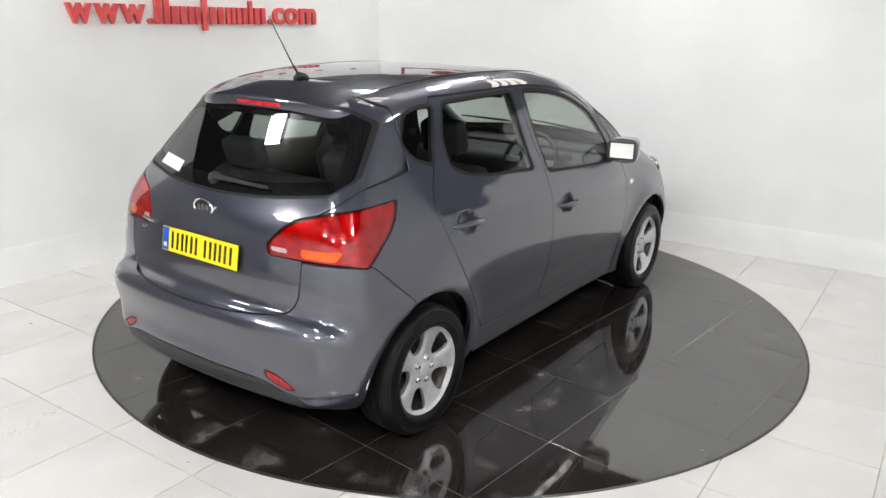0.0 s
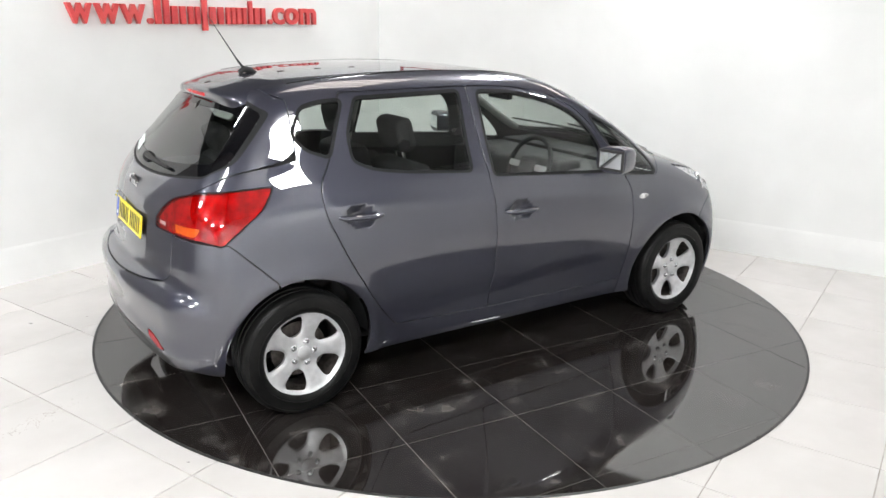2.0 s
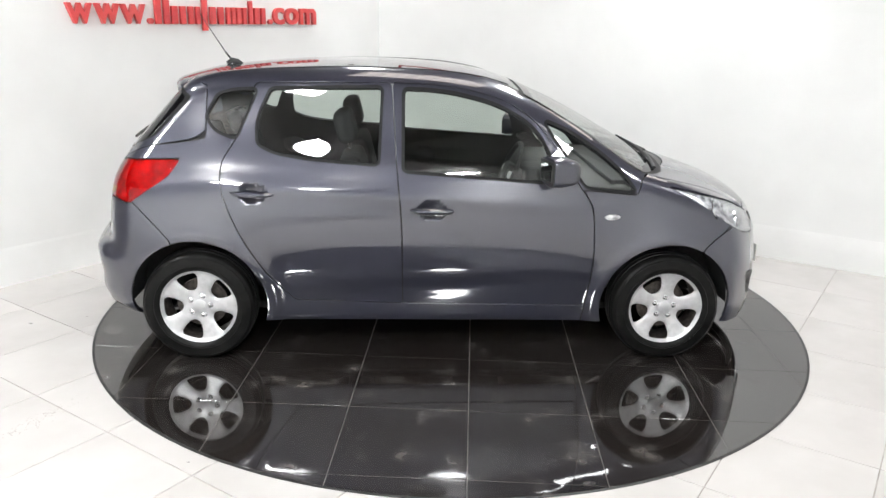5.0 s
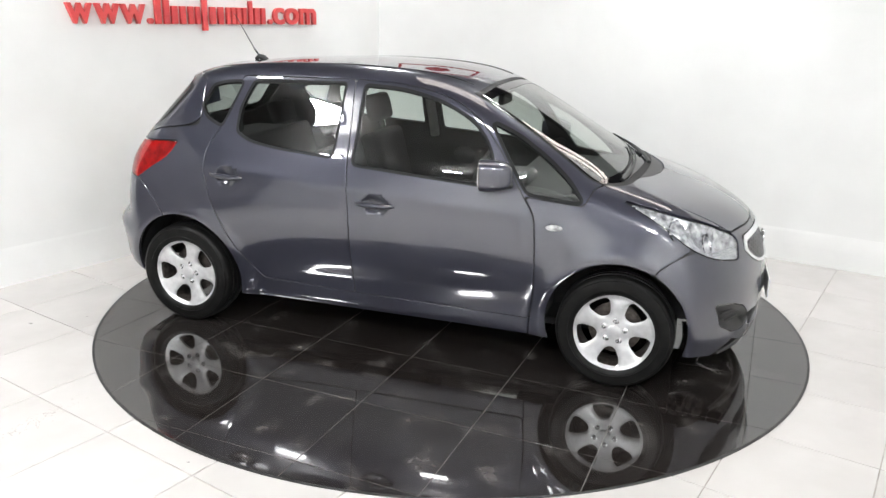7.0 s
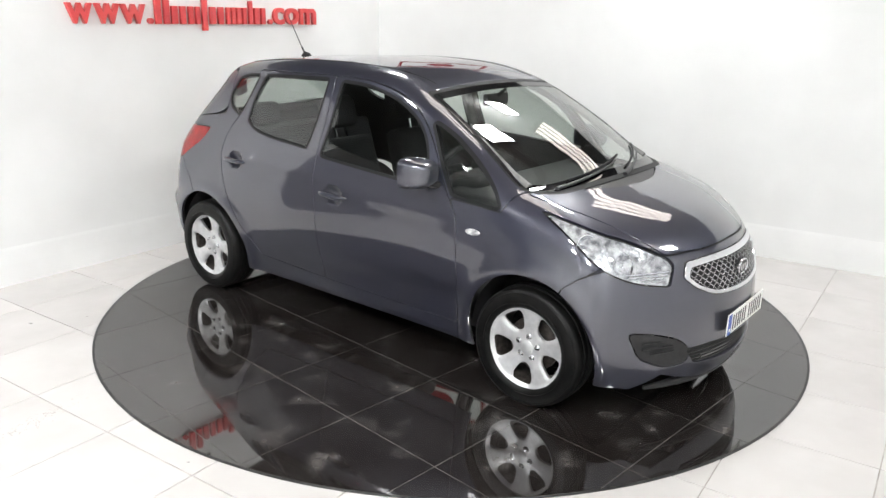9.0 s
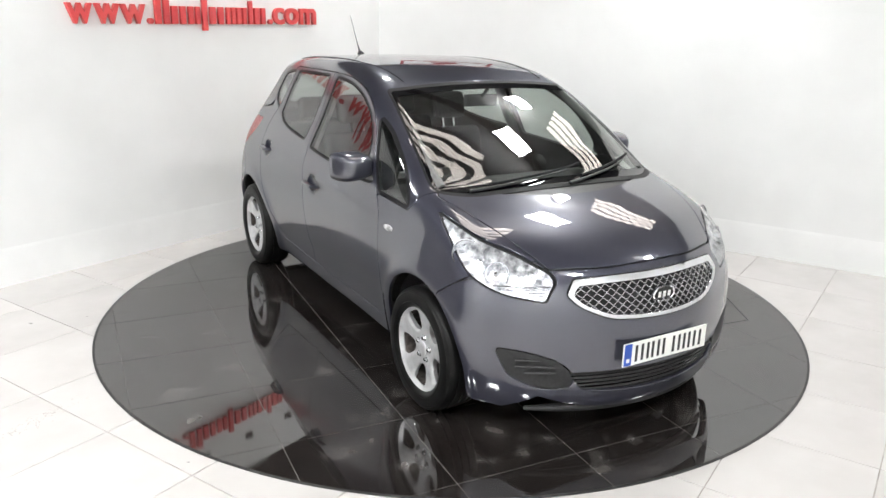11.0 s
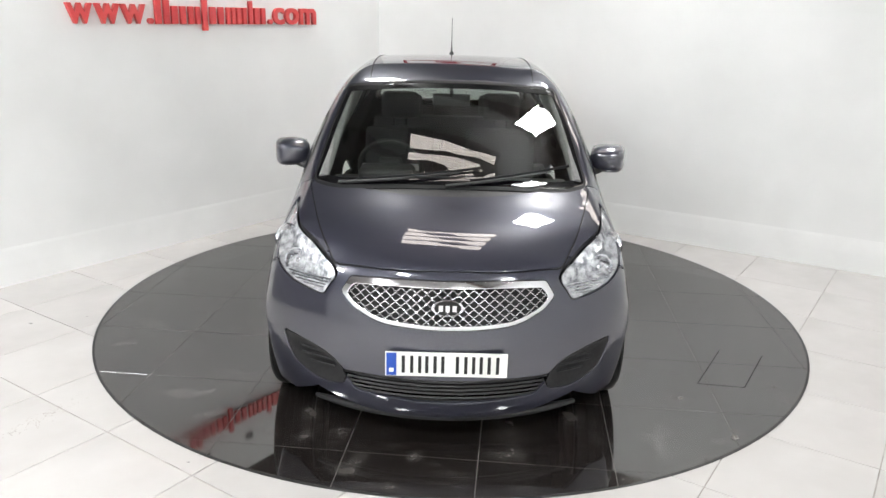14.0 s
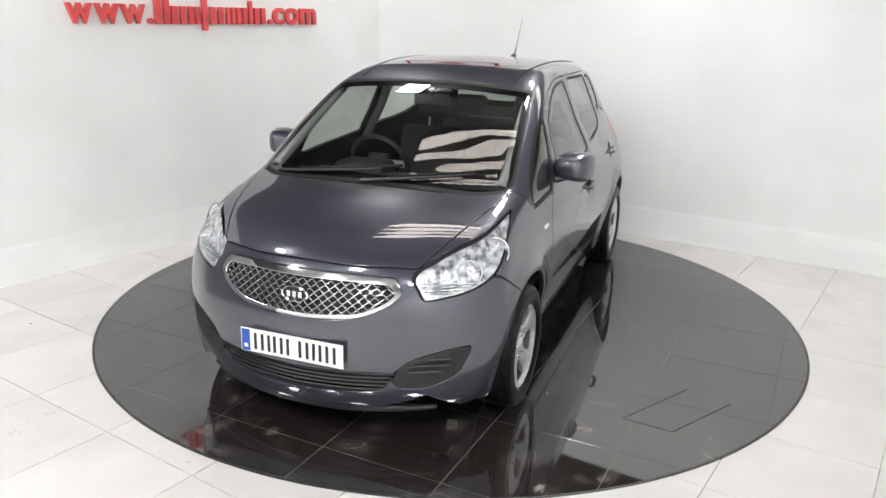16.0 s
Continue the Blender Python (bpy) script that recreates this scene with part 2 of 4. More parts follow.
def poly_sdf(p, poly, reach=0.1):
    """Signed distance of points to a closed outline, negative inside."""
    poly = np.asarray(poly, float)
    lo, hi = poly.min(0) - reach, poly.max(0) + reach
    near = ((p > lo) & (p < hi)).all(1)
    if not near.all():
        d = np.full(len(p), reach)
        if near.any():
            d[near] = np.minimum(poly_sdf(p[near], poly, reach), reach)
        return d
    best, inside = np.full(len(p), 1e9), np.zeros(len(p), bool)
    for a, b in zip(poly, np.roll(poly, -1, 0)):
        e, w = b - a, p - a
        k = np.clip((w @ e) / max(e @ e, 1e-12), 0, 1)
        best = np.minimum(best, ((w - k[:, None] * e) ** 2).sum(1))
        cross = e[0] * w[:, 1] - e[1] * w[:, 0]
        up, down = (a[1] <= p[:, 1]) & (b[1] > p[:, 1]) & (cross > 0), (a[1] > p[:, 1]) & (b[1] <= p[:, 1]) & (cross < 0)
        inside ^= up | down
    return np.where(inside, -1, 1) * np.sqrt(best)


class Table:
    """Even grid of values over (x, z), looked up linearly."""
    def __init__(self, x0, z0, step, values):
        self.x0, self.z0, self.step, self.v = x0, z0, step, values

    def at(self, x, z):
        i, j = (x - self.x0) / self.step, (z - self.z0) / self.step
        i, j = np.clip(i, 0, self.v.shape[0] - 1.001), np.clip(j, 0, self.v.shape[1] - 1.001)
        a, b = i.astype(int), j.astype(int)
        u, w, v = i - a, j - b, self.v
        return (v[a, b] * (1 - u) + v[a + 1, b] * u) * (1 - w) + (v[a, b + 1] * (1 - u) + v[a + 1, b + 1] * u) * w


def make_tables():
    s = 0.008
    gx, gz = np.arange(-2.4, 2.7, s), np.arange(0.0, 2.0, s)
    X, Z = np.meshgrid(gx, gz, indexing="ij")
    side = poly_sdf(np.stack([X.ravel(), Z.ravel()], 1), closed_curve(PROFILE, 6), 9.0).reshape(X.shape)
    rows = hermite(WX, WT, np.clip(gx, WX[0], WX[-1]))
    wide = hermite(WZ, rows.T, np.clip(gz, WZ[0], WZ[-1]))
    return Table(-2.4, 0.0, s, side), Table(-2.4, 0.0, s, wide)


SIDE, WIDE = make_tables()
AXLE, HUB_Z = 1.3075, 0.308


def ease(a, b, x):
    t = np.clip((x - a) / (b - a), 0, 1)
    return t * t * (3 - 2 * t)


def skin(p):
    """Below zero inside the car."""
    x, y, z = p[:, 0], np.abs(p[:, 1]), p[:, 2]
    xs = x + 0.48 * y**2 * ease(0.12, 1.2, x) * (1 - 0.26 * (ease(0.5, 0.9, x) - ease(1.5, 1.85, x))) - 0.20 * y**2 * ease(0.4, 1.5, -x)
    zs = z + (0.05 - 0.02 * ease(0.9, 1.3, x)) * y**2
    d1 = SIDE.at(xs, zs)
    w = WIDE.at(x, z)
    for ax in (AXLE, -AXLE):
        r = np.hypot(x - ax, z - HUB_Z)
        w = w + 0.014 * np.exp(-((r - 0.40) / 0.055) ** 2)
    w = w - 0.005 * np.exp(-((z - 0.42 - 0.06 * x) / 0.055) ** 2) * ease(-0.75, -0.25, x) * ease(-1.05, -0.6, -x)
    w = w + 0.006 * np.exp(-((z - 0.93 + 0.05 * x) / 0.045) ** 2) * ease(-1.3, -0.9, x) * ease(-1.0, -0.6, -x)
    d2 = (y - w) * 0.93
    r = 0.09 + 0.055 * ease(1.3, 1.9, np.abs(x)) * ease(-1.1, -0.8, -z) + 0.015 * ease(1.2, 1.4, z)
    h = np.maximum(r - np.abs(d1 - d2), 0) / r
    return np.maximum(d1, d2) + h * h * r * 0.25


# ---- cutting the skin into panels ----
def skin_grid(step=0.017):
    """The whole skin as one fine triangle net, with its normals."""
    lo, hi = np.array((-2.07, -0.92, 0.07)), np.array((2.14, 0.92, 1.64))
    n = np.round((hi - lo) / step).astype(int)
    gx, gy, gz = (np.linspace(a, b, k + 1) for a, b, k in zip(lo, hi, n))
    verts, quads, base = [], [], 0

    def sheet(A, B, make, flip):
        nonlocal base
        U, V = np.meshgrid(A, B, indexing="ij")
        verts.append(make(U.ravel(), V.ravel()))
        i = np.arange(len(A) * len(B)).reshape(len(A), len(B)) + base
        q = np.stack([i[:-1, :-1], i[1:, :-1], i[1:, 1:], i[:-1, 1:]], -1).reshape(-1, 4)
        quads.append(q[:, ::-1] if flip else q)
        base += len(A) * len(B)

    one = np.ones_like
    sheet(gx, gz, lambda u, v: np.stack([u, one(u) * lo[1], v], 1), False)
    sheet(gx, gz, lambda u, v: np.stack([u, one(u) * hi[1], v], 1), True)
    sheet(gx, gy, lambda u, v: np.stack([u, v, one(u) * hi[2]], 1), False)
    sheet(gy, gz, lambda u, v: np.stack([one(u) * hi[0], u, v], 1), False)
    sheet(gy, gz, lambda u, v: np.stack([one(u) * lo[0], u, v], 1), True)
    p, q = np.concatenate(verts), np.concatenate(quads)
    _, first, back = np.unique(np.round(p * 1e5).astype(np.int64), axis=0, return_index=True, return_inverse=True)
    p, q = p[first], back.reshape(-1)[q]
    spine = np.stack([np.clip(p[:, 0], -1.45, 1.5), np.zeros(len(p)), np.full(len(p), 0.58)], 1)
    a, b = np.zeros(len(p)), np.full(len(p), 1.2)
    for _ in range(26):
        m = (a + b) / 2
        out = skin(spine + (p - spine) * m[:, None]) > 0
        b, a = np.where(out, m, b), np.where(out, a, m)
    p = spine + (p - spine) * ((a + b) / 2)[:, None]
    nrm = skin_normal(p)
    tris = np.concatenate([q[:, [0, 1, 2]], q[:, [0, 2, 3]]])
    return p, nrm, tris


def skin_normal(p, e=0.006):
    g = np.stack([skin(p + d) - skin(p - d) for d in np.eye(3) * e], 1)
    return g / np.linalg.norm(g, axis=1)[:, None]


def skin_x(y, z, front=True):
    """Where the nose or tail lies at (y, z)."""
    a, b = (1.0, 2.3) if front else (-1.0, -2.3)
    for _ in range(16):
        m = (a + b) / 2
        if skin(np.array([[m, y, z]]))[0] < 0:
            a = m
        else:
            b = m
    return (a + b) / 2


def skin_y(x, z, side=-1):
    a, b = 0.2, 1.1
    for _ in range(16):
        m = (a + b) / 2
        if skin(np.array([[x, m, z]]))[0] < 0:
            a = m
        else:
            b = m
    return side * (a + b) / 2


def keep_below(net, d):
    """The part of the net on which d < 0, cut cleanly along d = 0."""
    p, n, t = net
    inn = d < 0
    k = inn[t].sum(1)
    new_t, new_p, new_n, made = [t[k == 3]], [p], [n], {}
    edges, picks = [], []
    for count in (1, 2):
        tt = t[k == count]
        if not len(tt):
            continue
        odd = inn[tt] if count == 1 else ~inn[tt]
        j = odd.argmax(1)
        r = np.arange(len(tt))
        a, b, c = tt[r, j], tt[r, (j + 1) % 3], tt[r, (j + 2) % 3]
        edges += [np.stack([a, b], 1), np.stack([a, c], 1)]
        picks.append((count, a, b, c))
    if edges:
        e = np.sort(np.concatenate(edges), 1)
        u, back = np.unique(e, axis=0, return_inverse=True)
        back = back.reshape(-1) + len(p)
        w = (d[u[:, 0]] / (d[u[:, 0]] - d[u[:, 1]]))[:, None]
        new_p.append(p[u[:, 0]] * (1 - w) + p[u[:, 1]] * w)
        new_n.append(n[u[:, 0]] * (1 - w) + n[u[:, 1]] * w)
        pos = 0
        for count, a, b, c in picks:
            ab, ac = back[pos:pos + len(a)], back[pos + len(a):pos + 2 * len(a)]
            pos += 2 * len(a)
            if count == 1:
                new_t.append(np.stack([a, ab, ac], 1))
            else:
                new_t += [np.stack([ab, b, c], 1), np.stack([ab, c, ac], 1)]
    t = np.concatenate(new_t)
    p, n = np.concatenate(new_p), np.concatenate(new_n)
    used, t = np.unique(t, return_inverse=True)
    return p[used], n[used], t.reshape(-1, 3)


def rounded(pts, r=0.02):
    """The outline with its corners rounded; gentle bends become smooth curves."""
    p = np.array(pts, float)
    out = []
    for a, b, c in zip(np.roll(p, 1, 0), p, np.roll(p, -1, 0)):
        u, v = a - b, c - b
        lu, lv = np.linalg.norm(u), np.linalg.norm(v)
        turn = math.degrees(math.acos(np.clip(-(u @ v) / (lu * lv), -1, 1)))
        k = min(lu, lv) * 0.48 if turn < 38 else min(r, 0.45 * min(lu, lv))
        p0, p2 = b + u / lu * k, b + v / lv * k
        for s in np.linspace(0, 1, 6):
            out.append((1 - s) ** 2 * p0 + 2 * s * (1 - s) * b + s * s * p2)
    return np.array(out)


H = math.sqrt(0.5)


def flat(p, view):
    ya = np.abs(p[:, 1])
    return {"side": lambda: np.stack([p[:, 0], p[:, 2]], 1), "end": lambda: np.stack([p[:, 1], p[:, 2]], 1),
            "top": lambda: np.stack([p[:, 0], p[:, 1]], 1), "tail": lambda: np.stack([(ya + p[:, 0]) * H, p[:, 2]], 1),
            "nose": lambda: np.stack([(ya - p[:, 0]) * H, p[:, 2]], 1)}[view]()


def outline(net, pts, view, side=0, where=None, r=0.02):
    """Signed distance of the net's points to an outline drawn in a view. side: -1 right, 1 left of the car; where: (axis, sign, limit)."""
    p = net[0]
    d = poly_sdf(flat(p, view), rounded(pts, r))
    if side:
        d = np.maximum(d, 0.2 - side * p[:, 1])
    if where:
        axis, sign, limit = where
        d = np.maximum(d, sign * (limit - p[:, axis]))
    return d


def mirrored(pts):
    """Completes an outline given for y >= 0 from the middle to the middle."""
    return list(pts) + [(-y, z) for y, z in pts[::-1] if y > 1e-6]


def mirrored_top(pts):
    return list(pts) + [(x, -y) for x, y in pts[::-1] if y > 1e-6]


def panel(name, net, mat, parent, label="", thick=0.014, lift=0.0, lip=0.003):
    """A panel of the skin with a turned-in edge."""
    p, n, t = net
    if len(t) == 0:
        raise ValueError(name)
    p = p + n * lift
    e = np.concatenate([t[:, [0, 1]], t[:, [1, 2]], t[:, [2, 0]]])
    key = np.sort(e, 1)
    _, first, count = np.unique(key, axis=0, return_index=True, return_counts=True)
    rim = e[first[count == 1]]
    v = np.unique(rim)
    k = np.full(len(p), -1)
    k[v] = np.arange(len(v))
    a = len(p)
    out = np.zeros_like(p)
    o = np.cross(p[rim[:, 1]] - p[rim[:, 0]], n[rim[:, 0]])
    o /= np.linalg.norm(o, axis=1)[:, None] + 1e-9
    np.add.at(out, rim[:, 0], o)
    np.add.at(out, rim[:, 1], o)
    out = out[v]
    out /= np.linalg.norm(out, axis=1)[:, None] + 1e-9
    r0, r1 = p[v] + out * lip * 0.3 - n[v] * lip, p[v] + out * lip * 0.3 - n[v] * thick
    m = len(v)
    pts = np.concatenate([p, r0, r0, r1])
    soft = (out + n[v]) / np.sqrt(2)
    nn = np.concatenate([n, soft, out, out])
    faces = [tuple(f) for f in t]
    for i, j in rim:
        i0, j0 = a + k[i], a + k[j]
        faces.append((j, i, i0, j0))
        faces.append((j0 + m, i0 + m, i0 + 2 * m, j0 + 2 * m))
    return mesh_object(name, pts, faces, mat, parent, label, nn)


# ---- the room ----
CORNER = Vector((-0.811, 3.318))
LEFT_WAY, RIGHT_WAY = Vector((-0.5786, -0.8156)), Vector((0.859, -0.512))
CEIL, WALL_TOP = 4.3, 2.45


def wall_box(name, a, b, z0, z1, thick, mat, side):
    """A wall from a to b; side says on which hand its thickness lies."""
    d = (b - a).normalized()
    n = Vector((-d.y, d.x)) * side * thick
    bm = bmesh.new()
    q = [bm.verts.new((p.x, p.y, z)) for z in (z0, z1) for p in (a, b, b + n, a + n)]
    for f in ((0, 1, 2, 3), (4, 5, 6, 7), (0, 1, 5, 4), (1, 2, 6, 5), (2, 3, 7, 6), (3, 0, 4, 7)):
        bm.faces.new([q[i] for i in f])
    bmesh.ops.recalc_face_normals(bm, faces=bm.faces)
    return part(name, bm, mat, smooth=False)


def room():
    left_end, right_end = CORNER + LEFT_WAY * 10.5, CORNER + RIGHT_WAY * 7.5
    out = -(LEFT_WAY + RIGHT_WAY).normalized() * 5.0
    # Unseen outer walls, added to shut out world light and reflect dark.
    tagged(wall_box("unseen_wall_outer_1", CORNER + out, left_end + out, -0.05, CEIL, 0.10, UPPER, -1), "unseen dark outer wall added beyond the studio wall", "wall", kind="structure")
    tagged(wall_box("unseen_wall_outer_2", CORNER + out, right_end + out, -0.05, CEIL, 0.10, UPPER, 1), "unseen dark outer wall added beyond the studio wall", "wall", kind="structure")
    white_end = CORNER + LEFT_WAY * 4.5
    # Stands in for the unseen dark space that the car's flank reflects.
    tagged(wall_box("unseen_wall_left_dark", white_end, left_end, -0.05, WALL_TOP, 0.10, UPPER, -1), "unseen dark wall added past the white studio", "wall", kind="structure")
    tagged(wall_box("wall_left", CORNER, white_end, -0.05, WALL_TOP, 0.12, WALL, -1), "smooth white painted showroom wall", "wall", kind="structure")
    tagged(wall_box("wall_right", CORNER, right_end, -0.05, WALL_TOP, 0.12, WALL, 1), "smooth white painted showroom wall with faint marks", "wall", kind="structure")
    far = left_end + RIGHT_WAY * 7.5
    # Unseen walls added to close the room and reflect pale in the car.
    tagged(wall_box("unseen_wall_back_1", left_end, far, -0.05, CEIL, 0.12, BACK_WALL, -1), "unseen pale wall added behind the studio", "wall", kind="structure")
    tagged(wall_box("unseen_wall_back_2", right_end, far, -0.05, CEIL, 0.12, BACK_WALL, 1), "unseen pale wall added behind the studio", "wall", kind="structure")
    for name, way, end, s in (("baseboard_left", LEFT_WAY, 4.5, 1), ("baseboard_right", RIGHT_WAY, 7.5, -1)):
        n = Vector((-way.y, way.x)) * s
        a, b = CORNER + way * 0.0, CORNER + way * end
        bm = bmesh.new()
        prof = ((0.0, 0.0), (0.008, 0.0), (0.0075, 0.15), (0.003, 0.25), (0.0, 0.272))
        rings = [[bm.verts.new((p.x + n.x * o, p.y + n.y * o, z - 0.004)) for o, z in prof] for p in (a, b)]
        for i in range(len(prof) - 1):
            bm.faces.new((rings[0][i], rings[1][i], rings[1][i + 1], rings[0][i + 1]))
        bmesh.ops.recalc_face_normals(bm, faces=bm.faces)
        ob = part(name, bm, SKIRT, smooth=False)
        tagged(ob, "deep white painted skirting board along the wall", "skirting", kind="structure")
    bm = boxed((-14, -16, CEIL), (15, 10, CEIL + 0.1))
    tagged(part("ceiling", bm, CEILING, smooth=False), "plain grey unlit showroom ceiling", "ceiling", kind="structure")


def ceiling_beams():
    for i, y in enumerate((-4.5, -2.6, -0.9, 1.3)):
        bm = boxed((-6, -0.06, -0.12), (6, 0.06, 0.12), pose(0.6, y, CEIL - 0.14, 0, 0, -33 + 3 * (i % 2)), 0.01)
        tagged(part("ceiling_beam", bm, BEAM, smooth=False), "dark painted steel ceiling beam", "beam", "ceiling beams")


def strip_bank(x, y, z, turn, n, length, wide, pitch, lit):
    t = thing("ceiling_or_fill_light", "bank of lit white strips set in a dark frame", "light", "strip light banks", at=pose(x, y, z, 0, 0, turn))
    w = pitch * n + 0.06
    bm = bmesh.new()
    for s in (-1, 1):
        box(bm, (-length / 2 - 0.05, s * w / 2 - 0.03, 0.0), (length / 2 + 0.05, s * w / 2 + 0.03, 0.06))
        box(bm, (s * (length / 2 + 0.03) - 0.03, -w / 2, 0.005), (s * (length / 2 + 0.03) + 0.03, w / 2, 0.055))
    part("frame", bm, BEAM, t, smooth=False)
    for u in (-1, 1):
        part("hanger", tube(bmesh.new(), [(u * length * 0.4, 0, 0.045), (u * length * 0.4, 0, CEIL - z)], 0.008, 6), BEAM, t)
    part("backing", boxed((-length / 2, -w / 2, 0.03), (length / 2, w / 2, 0.05)), BEAM, t, smooth=False)
    for i in range(n):
        yy = (i - (n - 1) / 2) * pitch
        part("diffuser", boxed((-length / 2, yy - wide / 2, 0.0), (length / 2, yy + wide / 2, 0.022)), lit, t, "lit white strip diffuser", smooth=False)
    return t


def square_light(x, y, z, turn, size, group="square lights", lit=None):
    t = thing("ceiling_or_fill_light", "square lit white ceiling or added fill panel in a thin frame", "light", group, at=pose(x, y, z, 0, 0, turn))
    h = size / 2
    bm = bmesh.new()
    for s in (-1, 1):
        box(bm, (-h - 0.03, s * (h + 0.015) - 0.015, 0), (h + 0.03, s * (h + 0.015) + 0.015, 0.06))
        box(bm, (s * (h + 0.015) - 0.015, -h, 0.002), (s * (h + 0.015) + 0.015, h, 0.058))
    part("frame", bm, BEAM, t, smooth=False)
    for u in (-1, 1):
        part("hanger", tube(bmesh.new(), [(u * (h + 0.015), 0, 0.05), (u * (h + 0.015), 0, CEIL - z)], 0.008, 6), BEAM, t)
    part("diffuser", boxed((-h, -h, 0.01), (h, h, 0.03)), lit or SPOT, t, "lit white diffuser", smooth=False)
    return t


def lights():
    strip_bank(-0.05, -0.22, CEIL - 0.32, -12, 4, 1.5, 0.165, 0.28, OLD_LIGHT)
    strip_bank(2.9, 2.3, CEIL - 0.32, -12, 4, 1.5, 0.165, 0.28, OLD_LIGHT)
    # Fill panels added out of view to lift the walls and floor.
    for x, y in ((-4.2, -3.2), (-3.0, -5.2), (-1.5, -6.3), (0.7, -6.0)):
        square_light(x, y, CEIL - 0.32, 57, 0.46, "large square lights", FILL_GLOW)
    square_light(1.12, 0.5, CEIL - 0.9, 57, 0.42)
    # Further panels like the reflected one, spread to even out the walls.
    for x, y in ((-0.9, 2.3), (-3.35, -0.9), (3.9, -0.7), (2.2, -3.9), (-1.4, -3.5), (1.5, 2.4)):
        square_light(x, y, CEIL - 0.32, 57, 0.42)


def wall_sign():
    """Raised letters; the name in the middle is plain upright bars."""
    ang_deg = math.degrees(math.atan2(-LEFT_WAY.y, -LEFT_WAY.x))
    n = Vector((-LEFT_WAY.y, LEFT_WAY.x))
    start = Vector((-2.735, 0.606)) + n * 0.012
    sign = thing("wall_sign", "raised red letters of a web address on the white wall", "sign", at=pose(start.x, start.y, 1.762, 0, 0, ang_deg))
    spans = (("w", 0.0, 0.194), ("w", 0.214, 0.404), ("w", 0.414, 0.618), (".", 0.634, 0.68), ("|", 0.70, 0.832, 0, 0.19), ("|", 0.845, 0.98, 0, 0.135),
             ("|", 1.0, 1.115, 0, 0.135), ("|", 1.13, 1.18, -0.05, 0.19), ("|", 1.205, 1.345, 0, 0.135), ("|", 1.37, 1.46, 0, 0.135),
             ("|", 1.475, 1.585, 0, 0.135), ("|", 1.603, 1.645, 0, 0.19), ("|", 1.665, 1.79, 0, 0.135), (".", 1.819, 1.862),
             ("c", 1.877, 2.002), ("o", 2.012, 2.175), ("m", 2.19, 2.39))
    for ch, a, b, *zz in spans:
        if ch == "|":
            bm, w = bmesh.new(), b - a
            for u, v in (((0.0, 0.40), (0.58, 0.95)) if w > 0.08 else ((0.05, 0.95),)):
                box(bm, (a + w * u, -0.03, zz[0]), (a + w * v, 0.0, zz[1]), None, 0.005)
            part("letter", bm, SIGN_RED, sign, smooth=False)
            continue
        cu = bpy.data.curves.new("letter", "FONT")
        cu.body, cu.size, cu.extrude, cu.offset = ch, 0.25, 0.015, 0.006
        tmp = bpy.data.objects.new("letter_source", cu)
        me = bpy.data.meshes.new_from_object(tmp)
        bpy.data.objects.remove(tmp)
        xs, ys = [v.co.x for v in me.vertices], [v.co.y for v in me.vertices]
        x0, x1, y0, y1 = min(xs), max(xs), min(ys), max(ys)
        tall = 0.043 if ch == "." else 0.142
        for v in me.vertices:
            v.co = (a + (v.co.x - x0) / (x1 - x0) * (b - a), -0.015 - v.co.z, (v.co.y - y0) / (y1 - y0) * tall)
        me.flip_normals()
        me.materials.append(SIGN_RED)
        ob = new("letter", me)
        ob.parent = sign
    return sign


def wall_fittings():
    """Small black brackets in a row above the letters, and a framed board past the corner."""
    deg = math.degrees(math.atan2(LEFT_WAY.y, LEFT_WAY.x))
    for s in (0.45, 0.95, 1.45, 1.95, 2.45, 2.95, 3.45):
        p = CORNER + LEFT_WAY * s
        t = thing("wall_bracket", "small black bracket screwed to the white wall", "bracket", "wall brackets", at=pose(p.x, p.y, 2.10, 0, 0, deg))
        part("plate", boxed((-0.04, 0.001, -0.03), (0.04, 0.012, 0.03), None, 0.003), BEAM, t, smooth=False)
        part("arm", boxed((-0.014, 0.012, -0.012), (0.014, 0.05, 0.012), None, 0.003), BEAM, t, smooth=False)
    deg = math.degrees(math.atan2(RIGHT_WAY.y, RIGHT_WAY.x))
    p = CORNER + RIGHT_WAY * 0.85
    t = thing("wall_board", "white board in a dark red frame with an oval", "sign", at=pose(p.x, p.y, 2.25, 0, 0, deg))
    part("board", boxed((-0.52, -0.014, -0.14), (0.52, -0.001, 0.14)), WALL, t, smooth=False)
    bm = bmesh.new()
    for s in (-1, 1):
        box(bm, (-0.56, -0.024, s * 0.155 - 0.02), (0.56, -0.001, s * 0.155 + 0.02))
        box(bm, (s * 0.54 - 0.02, -0.022, -0.14), (s * 0.54 + 0.02, -0.002, 0.14))
    part("frame", bm, DARK_RED, t, "dark red painted frame", smooth=False)
    bm = lathe(bmesh.new(), ((0.001, -0.020), (0.17, -0.020), (0.18, -0.014)), 32)
    bm.transform(Matrix.Diagonal((1, 1, 0.5, 1)))
    part("oval", bm, DARK_RED, t, "plain dark red oval")


# ---- the turntable ----
RADIUS = 2.24
HATCH = (((0.688, 1.607), (1.138, 1.338)), ((0.764, 1.830), (1.174, 1.579)), ((1.138, 1.338), (1.174, 1.579)))


